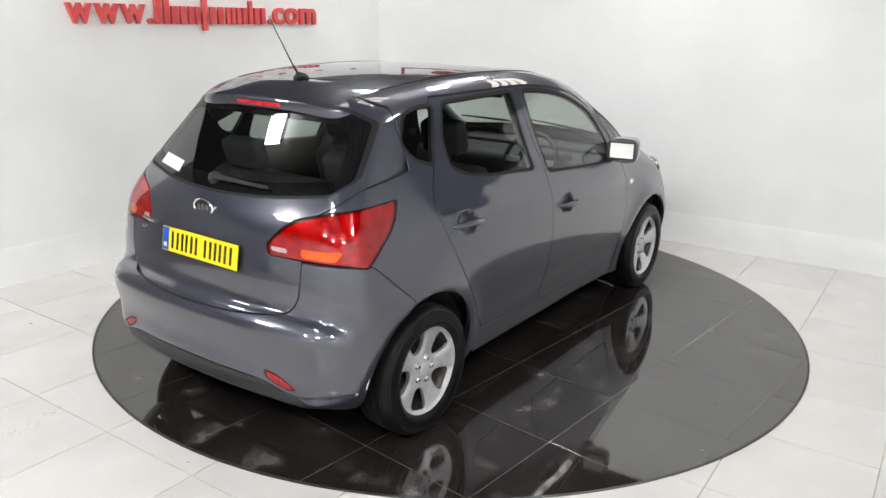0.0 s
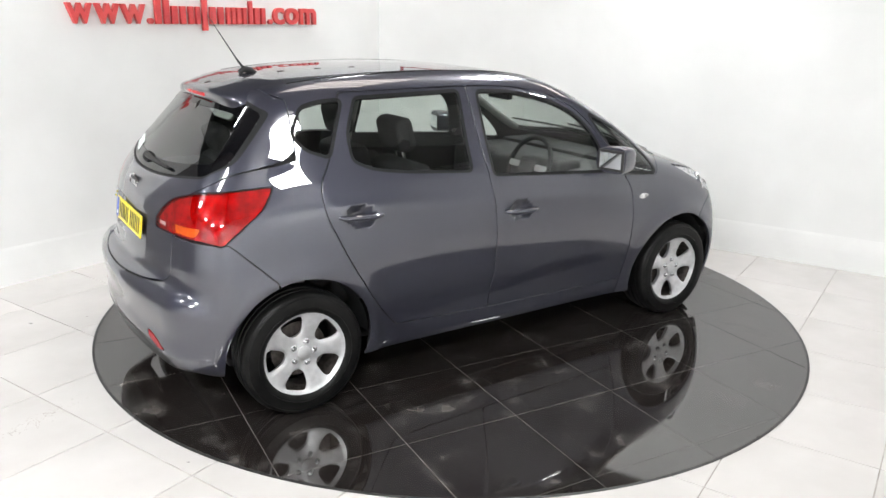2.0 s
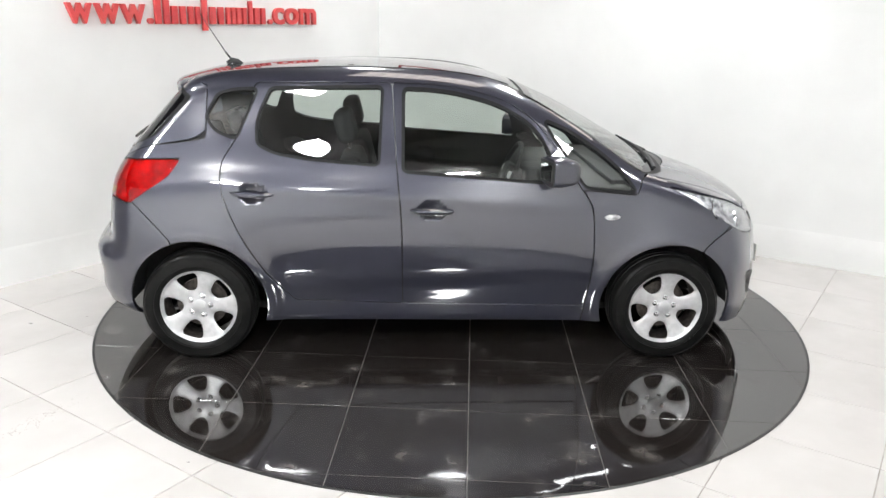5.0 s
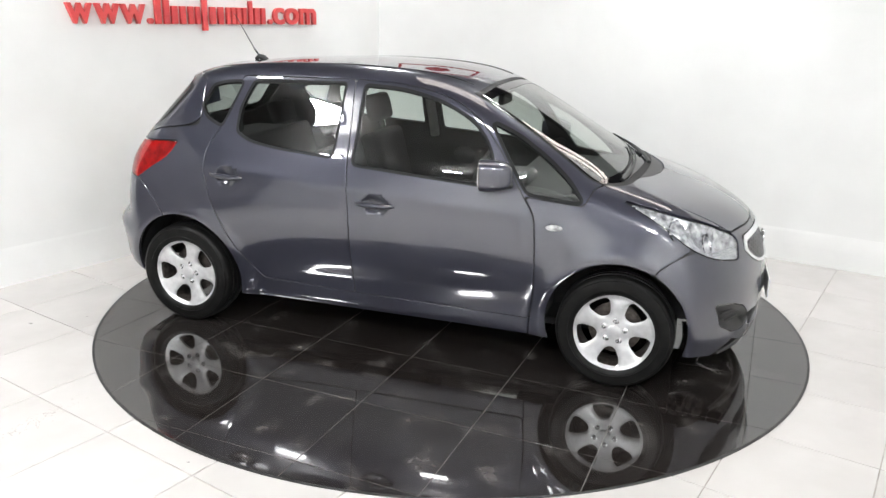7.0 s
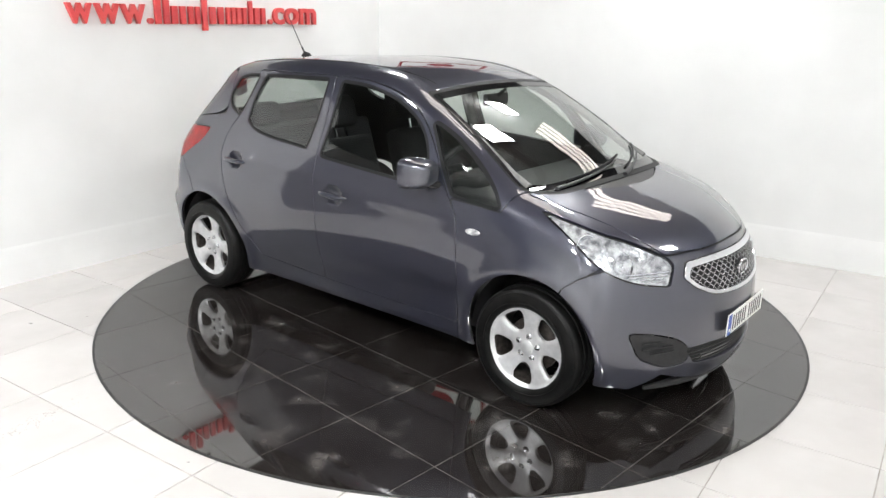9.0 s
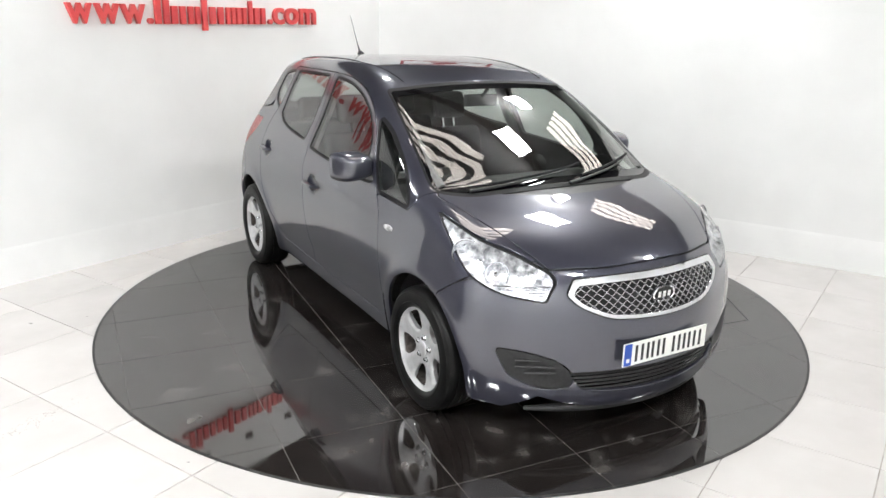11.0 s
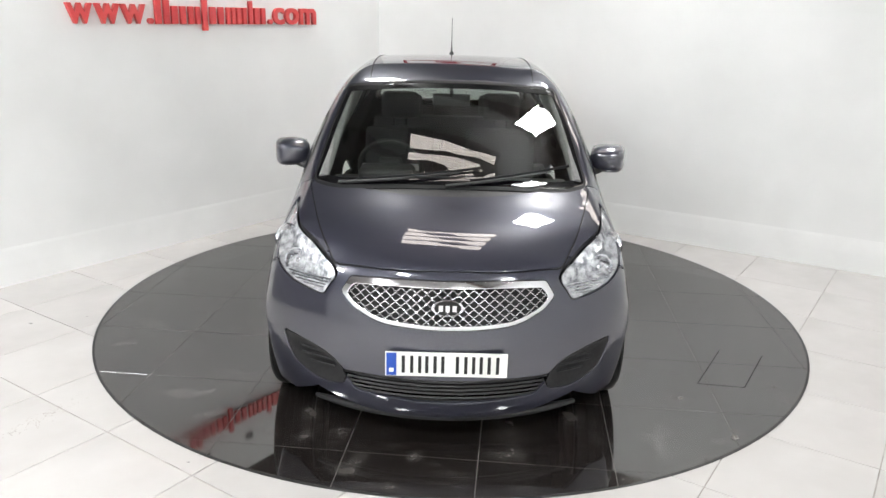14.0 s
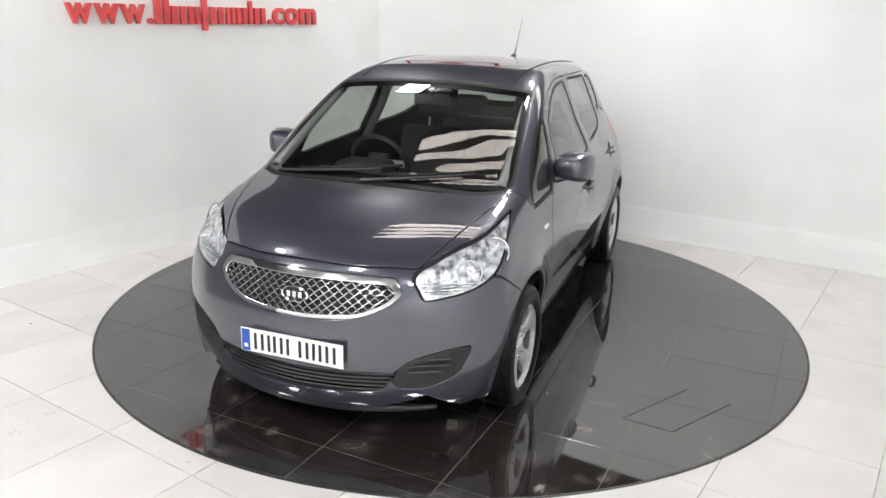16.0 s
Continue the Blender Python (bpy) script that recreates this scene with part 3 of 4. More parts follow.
def clip_convex(poly, fence):
    for a, b in zip(fence, fence[1:] + fence[:1]):
        out = []
        side = lambda q: (b[0] - a[0]) * (q[1] - a[1]) - (b[1] - a[1]) * (q[0] - a[0])
        for p, q in zip(poly, poly[1:] + poly[:1]):
            sp, sq = side(p), side(q)
            if sp >= 0:
                out.append(p)
            if sp * sq < 0:
                k = sp / (sp - sq)
                out.append((p[0] + (q[0] - p[0]) * k, p[1] + (q[1] - p[1]) * k))
        poly = out
        if len(poly) < 3:
            return []
    return poly


def slab(name, poly, z0, z1, mat, parent, bev=0.0012):
    """A flat tile with a small worn edge."""
    c = Vector((sum(p[0] for p in poly) / len(poly), sum(p[1] for p in poly) / len(poly)))
    inner = [(p[0] + (c.x - p[0]) * bev / 0.3, p[1] + (c.y - p[1]) * bev / 0.3) for p in poly]
    n = len(poly)
    verts = [(x, y, z0) for x, y in poly] + [(x, y, z1 - bev) for x, y in poly] + [(x, y, z1) for x, y in inner]
    faces = [tuple(range(2 * n, 3 * n))]
    for r in (0, n):
        faces += [(r + i, r + (i + 1) % n, r + n + (i + 1) % n, r + n + i) for i in range(n)]
    return mesh_object(name, verts, faces, mat, parent)


def turntable():
    t = thing("turntable", "round car turntable faced with polished black tiles", "turntable")
    bm = bmesh.new()
    lathe(bm, ((RADIUS - 0.012, -0.006), (RADIUS - 0.012, -0.0005), (RADIUS, -0.0005), (RADIUS, -0.02)), 160, "z")
    part("rim", bm, STEEL_EDGE, t, "thin dark metal edge")
    bm = bmesh.new()
    bmesh.ops.create_circle(bm, cap_ends=True, segments=160, radius=RADIUS - 0.01)
    bmesh.ops.translate(bm, verts=bm.verts, vec=(0, 0, -0.0012))
    part("bed", bm, DARK_GROUT, t, "grey grout between tiles", smooth=False)
    for a, b in HATCH:
        a, b = Vector(a), Vector(b)
        d = (b - a).normalized()
        s = Vector((-d.y, d.x)) * 0.003
        slab("hatch_joint", [tuple(a - s), tuple(b - s), tuple(b + s), tuple(a + s)], 0.0, 0.0006, LINER, t, 0.0)
    fence = [((RADIUS - 0.014) * math.cos(2 * math.pi * k / 160), (RADIUS - 0.014) * math.sin(2 * math.pi * k / 160)) for k in range(160)]
    turn = radians(-5.1)
    ux, uy = Vector((math.cos(turn), math.sin(turn))), Vector((-math.sin(turn), math.cos(turn)))
    o, s, g = Vector((0.003, -1.504)), 0.597, 0.0016
    for i in range(-5, 5):
        for j in range(-2, 7):
            a = o + ux * s * i + uy * s * j
            q = [a + ux * g + uy * g, a + ux * (s - g) + uy * g, a + ux * (s - g) + uy * (s - g), a + ux * g + uy * (s - g)]
            poly = clip_convex([tuple(p) for p in q], fence)
            if len(poly) >= 3:
                slab("tile", poly, -0.008, 0.0, BLACK_TILE, t, 0.0003)
    return t


def floor():
    bm = boxed((-14, -16, -0.06), (15, 10, -0.0075))
    base = tagged(part("floor", bm, GROUT, smooth=False), "showroom floor of large polished off-white tiles", "floor", kind="structure")
    turn = radians(57)
    ux, uy = Vector((math.cos(turn), math.sin(turn))), Vector((-math.sin(turn), math.cos(turn)))
    s, g = 0.6, 0.0024
    verts = [(g, g), (s - g, g), (s - g, s - g), (g, s - g)]
    first = None
    for i in range(-14, 14):
        for j in range(-14, 14):
            a = ux * (-2.36 + s * i) + uy * (0.346 + s * j)
            mid = a + (ux + uy) * s / 2
            if max((a + ux * u * s + uy * v * s).length for u in (0, 1) for v in (0, 1)) < RADIUS - 0.02:
                continue
            corners = [a + ux * u * s + uy * v * s - CORNER for u in (0, 1) for v in (0, 1)]
            if all(c.x * LEFT_WAY.y - c.y * LEFT_WAY.x > 0.1 for c in corners) or all(c.x * RIGHT_WAY.y - c.y * RIGHT_WAY.x < -0.1 for c in corners):
                continue
            if (mid - Vector((0, 0.5))).length > 7.5:
                continue
            if first is None:
                ob = first = slab("tile", verts, -0.012, -0.003, WHITE_TILE, base)
            else:
                ob = new("tile", first.data)
                ob.parent = base
            ob.matrix_basis = Matrix.Translation((a.x, a.y, 0)) @ Matrix.Rotation(turn, 4, "Z")
    return base


def floor_dirt():
    """A scatter of dried specks on the pale tiles and one dark chip."""
    rnd = random.Random(4)
    bm = bmesh.new()
    for k in range(170):
        u, v = rnd.gauss(0, 0.11), rnd.gauss(0, 0.025)
        x, y = -1.945 + u * 0.42 - v * 0.9, -1.70 + u * 0.9 + v * 0.42
        r = rnd.uniform(0.0012, 0.0042)
        n = rnd.choice((5, 6, 7))
        vs = [bm.verts.new((x + r * rnd.uniform(0.6, 1.3) * math.cos(6.2832 * i / n), y + r * rnd.uniform(0.6, 1.3) * math.sin(6.2832 * i / n), -0.0025)) for i in range(n)]
        bm.faces.new(vs)
    tagged(part("floor_dirt", bm, GROUT, smooth=False), "scattered dried brown specks on the pale tiles", "dirt", kind="stuff")
    bm = bmesh.new()
    for x, y, r in ((-2.588, -0.554, 0.011), (-2.3, -0.42, 0.005), (-1.12, -2.02, 0.006)):
        bm.faces.new([bm.verts.new((x + r * (1 + 0.4 * (i % 2)) * math.cos(i), y + 0.5 * r * math.sin(i), -0.0024)) for i in range(6)])
    tagged(part("floor_chips", bm, LINER, smooth=False), "small dark chips in the pale floor", "chips", kind="stuff")


# ---- the car ----
OFFSET = Vector((-0.142, -0.030))
SIDE_WINDOWS = {
    "quarter_window": ((-1.245, 1.33), (-1.185, 1.44), (-1.10, 1.463), (-0.985, 1.47), (-1.09, 1.225), (-1.20, 1.265)),
    "rear_door_window": ((-0.97, 1.32), (-0.90, 1.475), (-0.31, 1.492), (-0.325, 1.11), (-0.71, 1.135), (-0.88, 1.16), (-0.965, 1.20)),
    "front_door_window": ((-0.18, 1.487), (0.05, 1.478), (0.31, 1.418), (0.49, 1.325), (0.59, 1.20), (0.63, 1.03), (-0.18, 1.08)),
    "triangle_window": ((0.585, 1.335), (0.72, 1.28), (0.90, 1.165), (1.02, 1.06), (1.085, 0.975), (0.81, 1.005), (0.69, 1.18))}
WINDSCREEN = mirrored(((0.0, 1.500), (0.3, 1.494), (0.598, 1.468), (0.65, 1.29), (0.698, 1.06), (0.58, 1.052), (0.3, 1.072), (0.0, 1.078)))
REAR_SCREEN = mirrored(((0.0, 1.475), (0.35, 1.473), (0.50, 1.465), (0.585, 1.425), (0.65, 1.21), (0.60, 1.16), (0.33, 1.13), (0.0, 1.118)))
TAILGATE = mirrored(((0.0, 1.53), (0.5, 1.52), (0.615, 1.46), (0.70, 1.2), (0.655, 1.12), (0.58, 1.08), (0.575, 0.74), (0.53, 0.675), (0.3, 0.655), (0.0, 0.65)))
HEADLAMP = ((1.29, 0.995), (1.54, 0.938), (1.70, 0.885), (1.84, 0.813), (1.876, 0.775), (1.888, 0.69), (1.78, 0.718), (1.64, 0.79), (1.49, 0.895))
TAILLAMP = ((-0.46, 1.112), (-0.475, 1.02), (-0.60, 0.878), (-0.69, 0.90), (-1.011, 0.908), (-1.02, 0.95), (-0.93, 1.045), (-0.757, 1.098))
INDICATOR = ((-0.885, 0.952), (-0.70, 0.955), (-0.73, 0.912), (-0.88, 0.915))
REVERSING = ((-1.005, 0.948), (-0.93, 0.945), (-0.93, 0.924), (-1.005, 0.928))
GRILLE = mirrored(((0.0, 0.797), (0.25, 0.796), (0.425, 0.785), (0.466, 0.722), (0.42, 0.672), (0.30, 0.615), (0.15, 0.604), (0.0, 0.60)))
GRILLE_IN = mirrored(((0.0, 0.770), (0.25, 0.769), (0.408, 0.760), (0.440, 0.720), (0.398, 0.678), (0.29, 0.632), (0.15, 0.621), (0.0, 0.617)))
INTAKE = mirrored(((0.0, 0.372), (0.465, 0.372), (0.40, 0.285), (0.2, 0.268), (0.0, 0.265)))
FOG = ((-0.735, 0.49), (-0.877, 0.475), (-1.02, 0.43), (-1.09, 0.36), (-1.075, 0.30), (-0.95, 0.29), (-0.80, 0.36))
BONNET = mirrored_top(((1.955, 0.0), (1.935, 0.25), (1.835, 0.505), (1.64, 0.60), (1.4, 0.665), (1.2, 0.712), (1.17, 0.675), (1.33, 0.45), (1.43, 0.2), (1.45, 0.0)))
COWL = mirrored_top(((1.6, 0.0), (1.6, 0.3), (1.3, 0.62), (1.16, 0.70), (1.06, 0.70), (1.06, 0.3), (1.1, 0.0)))
REAR_DOOR = ((-0.985, 1.51), (-0.25, 1.522), (-0.222, 1.09), (-0.192, 0.81), (-0.185, 0.315), (-0.78, 0.335), (-0.91, 0.48), (-1.07, 0.74), (-1.165, 0.97), (-1.165, 1.10), (-1.075, 1.23))
FRONT_DOOR = ((-0.25, 1.522), (0.06, 1.513), (0.33, 1.457), (0.50, 1.367), (0.665, 1.18), (0.775, 1.0), (0.85, 0.90), (0.867, 0.73), (0.872, 0.52), (0.845, 0.305), (-0.185, 0.315), (-0.192, 0.81), (-0.222, 1.09))
FRONT_BUMPER = ((1.38, 0.0), (1.49, 0.665), (1.61, 0.757), (1.75, 0.80), (1.9, 1.0), (2.3, 1.0), (2.3, 0.0))
REAR_BUMPER = ((-1.38, 0.0), (-1.43, 0.69), (-1.63, 0.885), (-2.3, 0.93), (-2.3, 0.0))
WING = ((0.82, 0.0), (0.872, 0.52), (0.867, 0.73), (0.85, 0.90), (0.79, 0.985), (1.10, 0.955), (1.14, 1.04), (1.6, 1.2), (1.85, 0.9), (1.6, 0.75), (1.4, 0.0))
DIFFUSER = mirrored(((0.0, 0.40), (0.45, 0.385), (0.62, 0.325), (0.66, 0.1), (0.0, 0.1)))
REFLECTOR = ((0.45, 0.432), (0.53, 0.418), (0.615, 0.367), (0.56, 0.358), (0.47, 0.40))
HANDLES = ((-0.99, 0.947), (-0.03, 0.872))


def car():
    root = thing("car", "dark metallic grey five-door hatchback car with alloy wheels", "car")
    net = skin_grid()
    p, n, t = net
    for hx, hz in HANDLES:
        r = np.hypot((p[:, 0] - hx) / 0.078, (p[:, 2] - hz) / 0.058)
        cup = (np.clip(1 - r * r, 0, 1) * (np.abs(p[:, 1]) > 0.6))[:, None]
        lean = np.stack([-(p[:, 0] - hx) / 0.078**2, np.zeros(len(p)), -(p[:, 2] - hz) / 0.058**2], 1) * 0.064
        n = np.where(cup > 0, n + lean, n)
        n = n / np.linalg.norm(n, axis=1)[:, None]
        p = p - skin_normal(p) * 0.032 * cup
    r = np.maximum(np.abs(p[:, 1]) / 0.30, np.abs(p[:, 2] - 0.862) / 0.085)
    p = p + np.array((1.0, 0, 0)) * (0.018 * (1 - ease(0.85, 1.1, r)) * (p[:, 0] < -1.5))[:, None]
    net = (p, n, t)
    for ax in (AXLE, -AXLE):
        net = keep_below(net, 0.372 - np.hypot(net[0][:, 0] - ax, net[0][:, 2] - HUB_Z - 0.012))
    net = keep_below(net, 0.205 - 0.055 * ease(1.72, 1.95, net[0][:, 0]) - net[0][:, 2])
    lining = net

    def take(pts, view, side=0, where=None, r=0.02, gap=0.0038):
        nonlocal net
        d = outline(net, pts, view, side, where, r)
        piece = keep_below(net, d + gap)
        net = keep_below(net, gap - d)
        return piece

    def drop_lining(pts, view, side=0, where=None, grow=0.0):
        nonlocal lining
        lining = keep_below(lining, grow - outline(lining, pts, view, side, where))

    # glass, each pane with its black seal
    def window(name, pts, view, side, where, mat, seal, label, edge=0.0):
        nonlocal net
        drop_lining(pts, view, side, where)
        d = outline(net, pts, view, side, where)
        ring = keep_below(net, d - seal)
        ring = keep_below(ring, 0.001 - outline(ring, pts, view, side, where))
        pane = keep_below(net, d)
        net = keep_below(net, seal - d)
        ob = panel(name, pane, mat, root, label, thick=0.004, lift=-0.004, lip=0.001)
        ob.visible_shadow = False
        if edge:
            dark = keep_below(pane, -(outline(pane, pts, view, side, where) + edge))
            panel("glass_edge", dark, FRIT, ob, "black printed glass border", thick=0.001, lift=-0.0022, lip=0.0005)
        panel("window_seal", ring, SEAL, ob, "black rubber surround", thick=0.02, lift=-0.001)
        return ob

    for side in (-1, 1):
        for name, pts in SIDE_WINDOWS.items():
            window(name, pts, "side", side, None, SIDE_GLASS, 0.017, "clear tinted side glass")
    screen = window("windscreen", WINDSCREEN, "end", 0, (0, 1, 0.25), SCREEN_GLASS, 0.012, "large raked windscreen glass", 0.022)
    rear = window("rear_window", REAR_SCREEN, "end", 0, (0, -1, -1.2), BACK_GLASS, 0.012, "dark tinted rear glass", 0.05)

    # lamps: a clear lens over a body set back behind it
    for side in (-1, 1):
        lens = take(HEADLAMP, "side", side, (2, 1, 0.5), 0.012)
        lamp = panel("headlight", lens, LENS, root, "clear chrome-lined headlight")
        deep = 0.007 + 0.032 * ease(0.0, 0.05, -outline(lens, HEADLAMP, "side", side, (2, 1, 0.5), 0.012))
        panel("reflector_bowl", (lens[0] - lens[1] * deep[:, None], lens[1], lens[2]), LAMP_BACK, lamp, "chrome lamp bowl, sparkle mottled into its colour", thick=0.002)
        headlamp_inside(lamp, side)
        lens = take(TAILLAMP, "tail", side, (0, -1, -1.2), 0.012)
        d1, d2 = outline(lens, INDICATOR, "tail", side, (0, -1, -1.2)), outline(lens, REVERSING, "tail", side, (0, -1, -1.2), 0.006)
        red = keep_below(lens, -np.minimum(d1, d2))
        lamp = panel("tail_light", red, RED_LENS, root, "large wraparound red rear light")
        panel("indicator_lens", keep_below(lens, d1), AMBER_LENS, lamp, "amber indicator lens", thick=0.004)
        panel("reversing_lens", keep_below(lens, d2), LENS, lamp, "pale reversing lens", thick=0.004)
        back = (lens[0] - lens[1] * 0.016, lens[1], lens[2])
        panel("lamp_body", keep_below(back, -np.minimum(d1, d2)), RED, lamp, thick=0.002)
        panel("indicator_body", keep_below(back, d1), AMBER, lamp, thick=0.002)
        panel("reversing_body", keep_below(back, d2), CLEAR_LAMP, lamp, thick=0.002)

    # nose openings
    g = take(GRILLE, "end", 0, (0, 1, 1.6), 0.014)
    d = outline(g, GRILLE_IN, "end", 0, (0, 1, 1.6), 0.014)
    grille = panel("grille", keep_below(g, -d), CHROME, root, "chrome-framed mesh grille", thick=0.03, lift=0.006, lip=0.006)
    panel("grille_backing", (lambda q: (q[0] - q[1] * 0.035, q[1], q[2]))(keep_below(g, d)), LINER, grille, thick=0.002)
    grille_mesh(grille)
    badge(grille, skin_x(0, 0.695) - 0.002, 0.0, 0.695, 1)
    q = take(INTAKE, "end", 0, (0, 1, 1.6), 0.02)
    intake = panel("lower_intake", (q[0] - q[1] * 0.05, q[1], q[2]), LINER, root, "black slatted lower intake", thick=0.002)
    for k in range(5):
        z = 0.283 + 0.019 * k
        half = 0.40 + 0.012 * k
        ys = np.linspace(-half, half, 15)
        part("slat", tube(bmesh.new(), [(skin_x(y, z) - 0.018, y, z) for y in ys], 0.006, 6, 0.7), BLACK, intake)
    for side in (-1, 1):
        q = take(FOG, "nose", side, (0, 1, 1.5), 0.03)
        d = outline(q, FOG, "nose", side, (0, 1, 1.5), 0.03)
        depth = 0.045 * ease(0.0, 0.06, -d)
        fog = panel("fog_recess", (q[0] - q[1] * depth[:, None], q[1], q[2]), BLACK, root, "black plastic blank fog lamp recess", thick=0.004)
        for k in range(3):
            z = 0.36 + 0.03 * k
            pts = [(skin_x(side * y, z) - 0.034, side * y, z) for y in np.linspace(0.50 - 0.02 * k, 0.66, 6)]
            part("fin", tube(bmesh.new(), pts, 0.005, 6), BLACK, fog)

    # painted panels
    panel("bonnet", take(BONNET, "top", 0, (2, 1, 0.72), 0.03), PAINT, root, "grey painted bonnet")
    cowl = panel("cowl", take(COWL, "top", 0, (2, 1, 0.98), 0.02), BLACK, root, "black plastic cowl under the windscreen", lift=-0.006)
    gate = panel("tailgate", take(TAILGATE, "end", 0, (0, -1, -1.25), 0.03), PAINT, root, "grey painted tailgate")
    for side in (-1, 1):
        door = panel("front_door", take(FRONT_DOOR, "side", side), PAINT, root, "grey painted front door")
        handle(door, *HANDLES[1], side)
        door = panel("rear_door", take(REAR_DOOR, "side", side), PAINT, root, "grey painted rear door")
        handle(door, *HANDLES[0], side)
    diff = take(DIFFUSER, "end", 0, (0, -1, -1.5), 0.03)
    refl = [take([(s * y, z) for y, z in REFLECTOR], "end", 0, (0, -1, -1.5), 0.01) for s in (-1, 1)]
    fb = panel("front_bumper", take(FRONT_BUMPER, "side"), PAINT, root, "grey painted front bumper")
    ys = np.linspace(-0.6, 0.6, 31)
    part("lower_lip", tube(bmesh.new(), [(skin_x(y, 0.26) - 0.06, y, 0.172) for y in ys], [0.010 + 0.014 * (1 - (y / 0.6) ** 4) for y in ys], 8), BLACK, fb, "black plastic lip under the bumper")
    rb = panel("rear_bumper", take(REAR_BUMPER, "side"), PAINT, root, "grey painted rear bumper")
    panel("bumper_insert", diff, BLACK, rb, "black plastic lower insert")
    for q in refl:
        panel("reflector", q, DARK_RED, rb, "slim red reflector", lift=0.001)
    for side in (-1, 1):
        wing = panel("wing", take(WING, "side", side), PAINT, root, "grey painted front wing")
        repeater(wing, side)
    panel("body_shell", net, PAINT, root, "grey painted roof, pillars and quarters")
    # Cabin lining; its dark colour also puts the shade into the panel gaps.
    lin = keep_below(lining, 0.24 - lining[0][:, 2])
    for side in (-1, 1):
        lin = keep_below(lin, -outline(lin, HEADLAMP, "side", side, (2, 1, 0.5)))
    lin = keep_below(lin, -outline(lin, GRILLE, "end", 0, (0, 1, 1.6)))
    lin = keep_below(lin, -outline(lin, INTAKE, "end", 0, (0, 1, 1.6)))
    for side in (-1, 1):
        lin = keep_below(lin, -outline(lin, FOG, "nose", side, (0, 1, 1.5)))
    panel("lining", (lin[0] - lin[1] * 0.02, lin[1], lin[2]), LINER, root, "dark inner lining, also blackens panel gaps", thick=0.003)

    spoiler(root)
    underbody(root)
    for ax, a_off in ((AXLE, 120), (-AXLE, 110)):
        for side in (-1, 1):
            wheel(root, ax, side, a_off)
    for side in (-1, 1):
        door_mirror(root, side)
    for side in (-1, 1):
        run = [(x, side * (0.50 - 0.03 * (x + 0.4) ** 2), roof_z(x, 0.50 - 0.03 * (x + 0.4) ** 2) + 0.0005) for x in np.linspace(-1.2, 0.40, 30)]
        part("roof_seam", tube(bmesh.new(), run, 0.0035, 6), SEAL, root, "black roof ditch strip")
    aerial(root)
    wipers(root)
    number_plate(root, True)
    number_plate(root, False)
    badge(gate, skin_x(0, 1.045, False) + 0.002, 0.0, 1.045, -1)
    for k, (w, zz) in enumerate(((0.11, 0.925), (0.022, 0.885))):
        ys = np.linspace(0.46, 0.46 - w, 5)
        part("model_badge", tube(bmesh.new(), [(skin_x(y, zz, False) - 0.003, y, zz) for y in ys], 0.008, 6), CHROME, gate, "small plain chrome badge bar")
    cabin(root)
    sticker(rear)
    return root


def headlamp_inside(lamp, side):
    """Projector bowls and an amber bulb behind the lens."""
    for x, z, r in ((1.585, 0.868, 0.066), (1.735, 0.80, 0.056)):
        y = skin_y(x, z, side)
        nrm = skin_normal(np.array([[x, y, z]]))[0]
        nrm = (nrm + np.array((0.7, 0, 0)))
        nrm /= np.linalg.norm(nrm)
        c = np.array((x, y, z)) - nrm * 0.05
        bm = lathe(bmesh.new(), ((r, 0.035), (r * 1.0, 0.028), (r * 0.93, 0.028), (r * 0.7, 0.005), (r * 0.35, -0.01), (0.012, -0.012), (0.012, 0.012), (0.001, 0.016)), 24, "z")
        m = Vector(nrm).to_track_quat("Z", "Y").to_matrix().to_4x4()
        bm.transform(Matrix.Translation(c) @ m)
        part("projector", bm, CHROME, lamp, "round chrome lamp bowl")
    for k in range(4):
        z = 0.715 + 0.012 * k
        xs = np.linspace(1.80 - 0.02 * k, 1.872, 5)
        part("lamp_rib", tube(bmesh.new(), [(x - 0.012, skin_y(x, z, side) - side * 0.008, z) for x in xs], 0.0035, 6), CHROME, lamp, "clear ribbed lower edge")


def grille_mesh(grille):
    """Bright wavy rows that close into a honeycomb."""
    poly = rounded(GRILLE_IN, 0.014)
    for k in range(9):
        z0 = 0.624 + 0.0185 * k
        run = []
        for y in np.arange(-0.444, 0.4441, 0.0074):
            z = z0 + 0.007 * math.cos((y / 0.0444 + (0.5 if k % 2 else 0.0)) * 2 * math.pi)
            if poly_sdf(np.array([[y, z]]), poly)[0] < 0.004:
                run.append((skin_x(y, z) - 0.006, y, z))
        if len(run) > 3:
            part("mesh_bar", tube(bmesh.new(), run, 0.0031, 6), SILVER, grille)


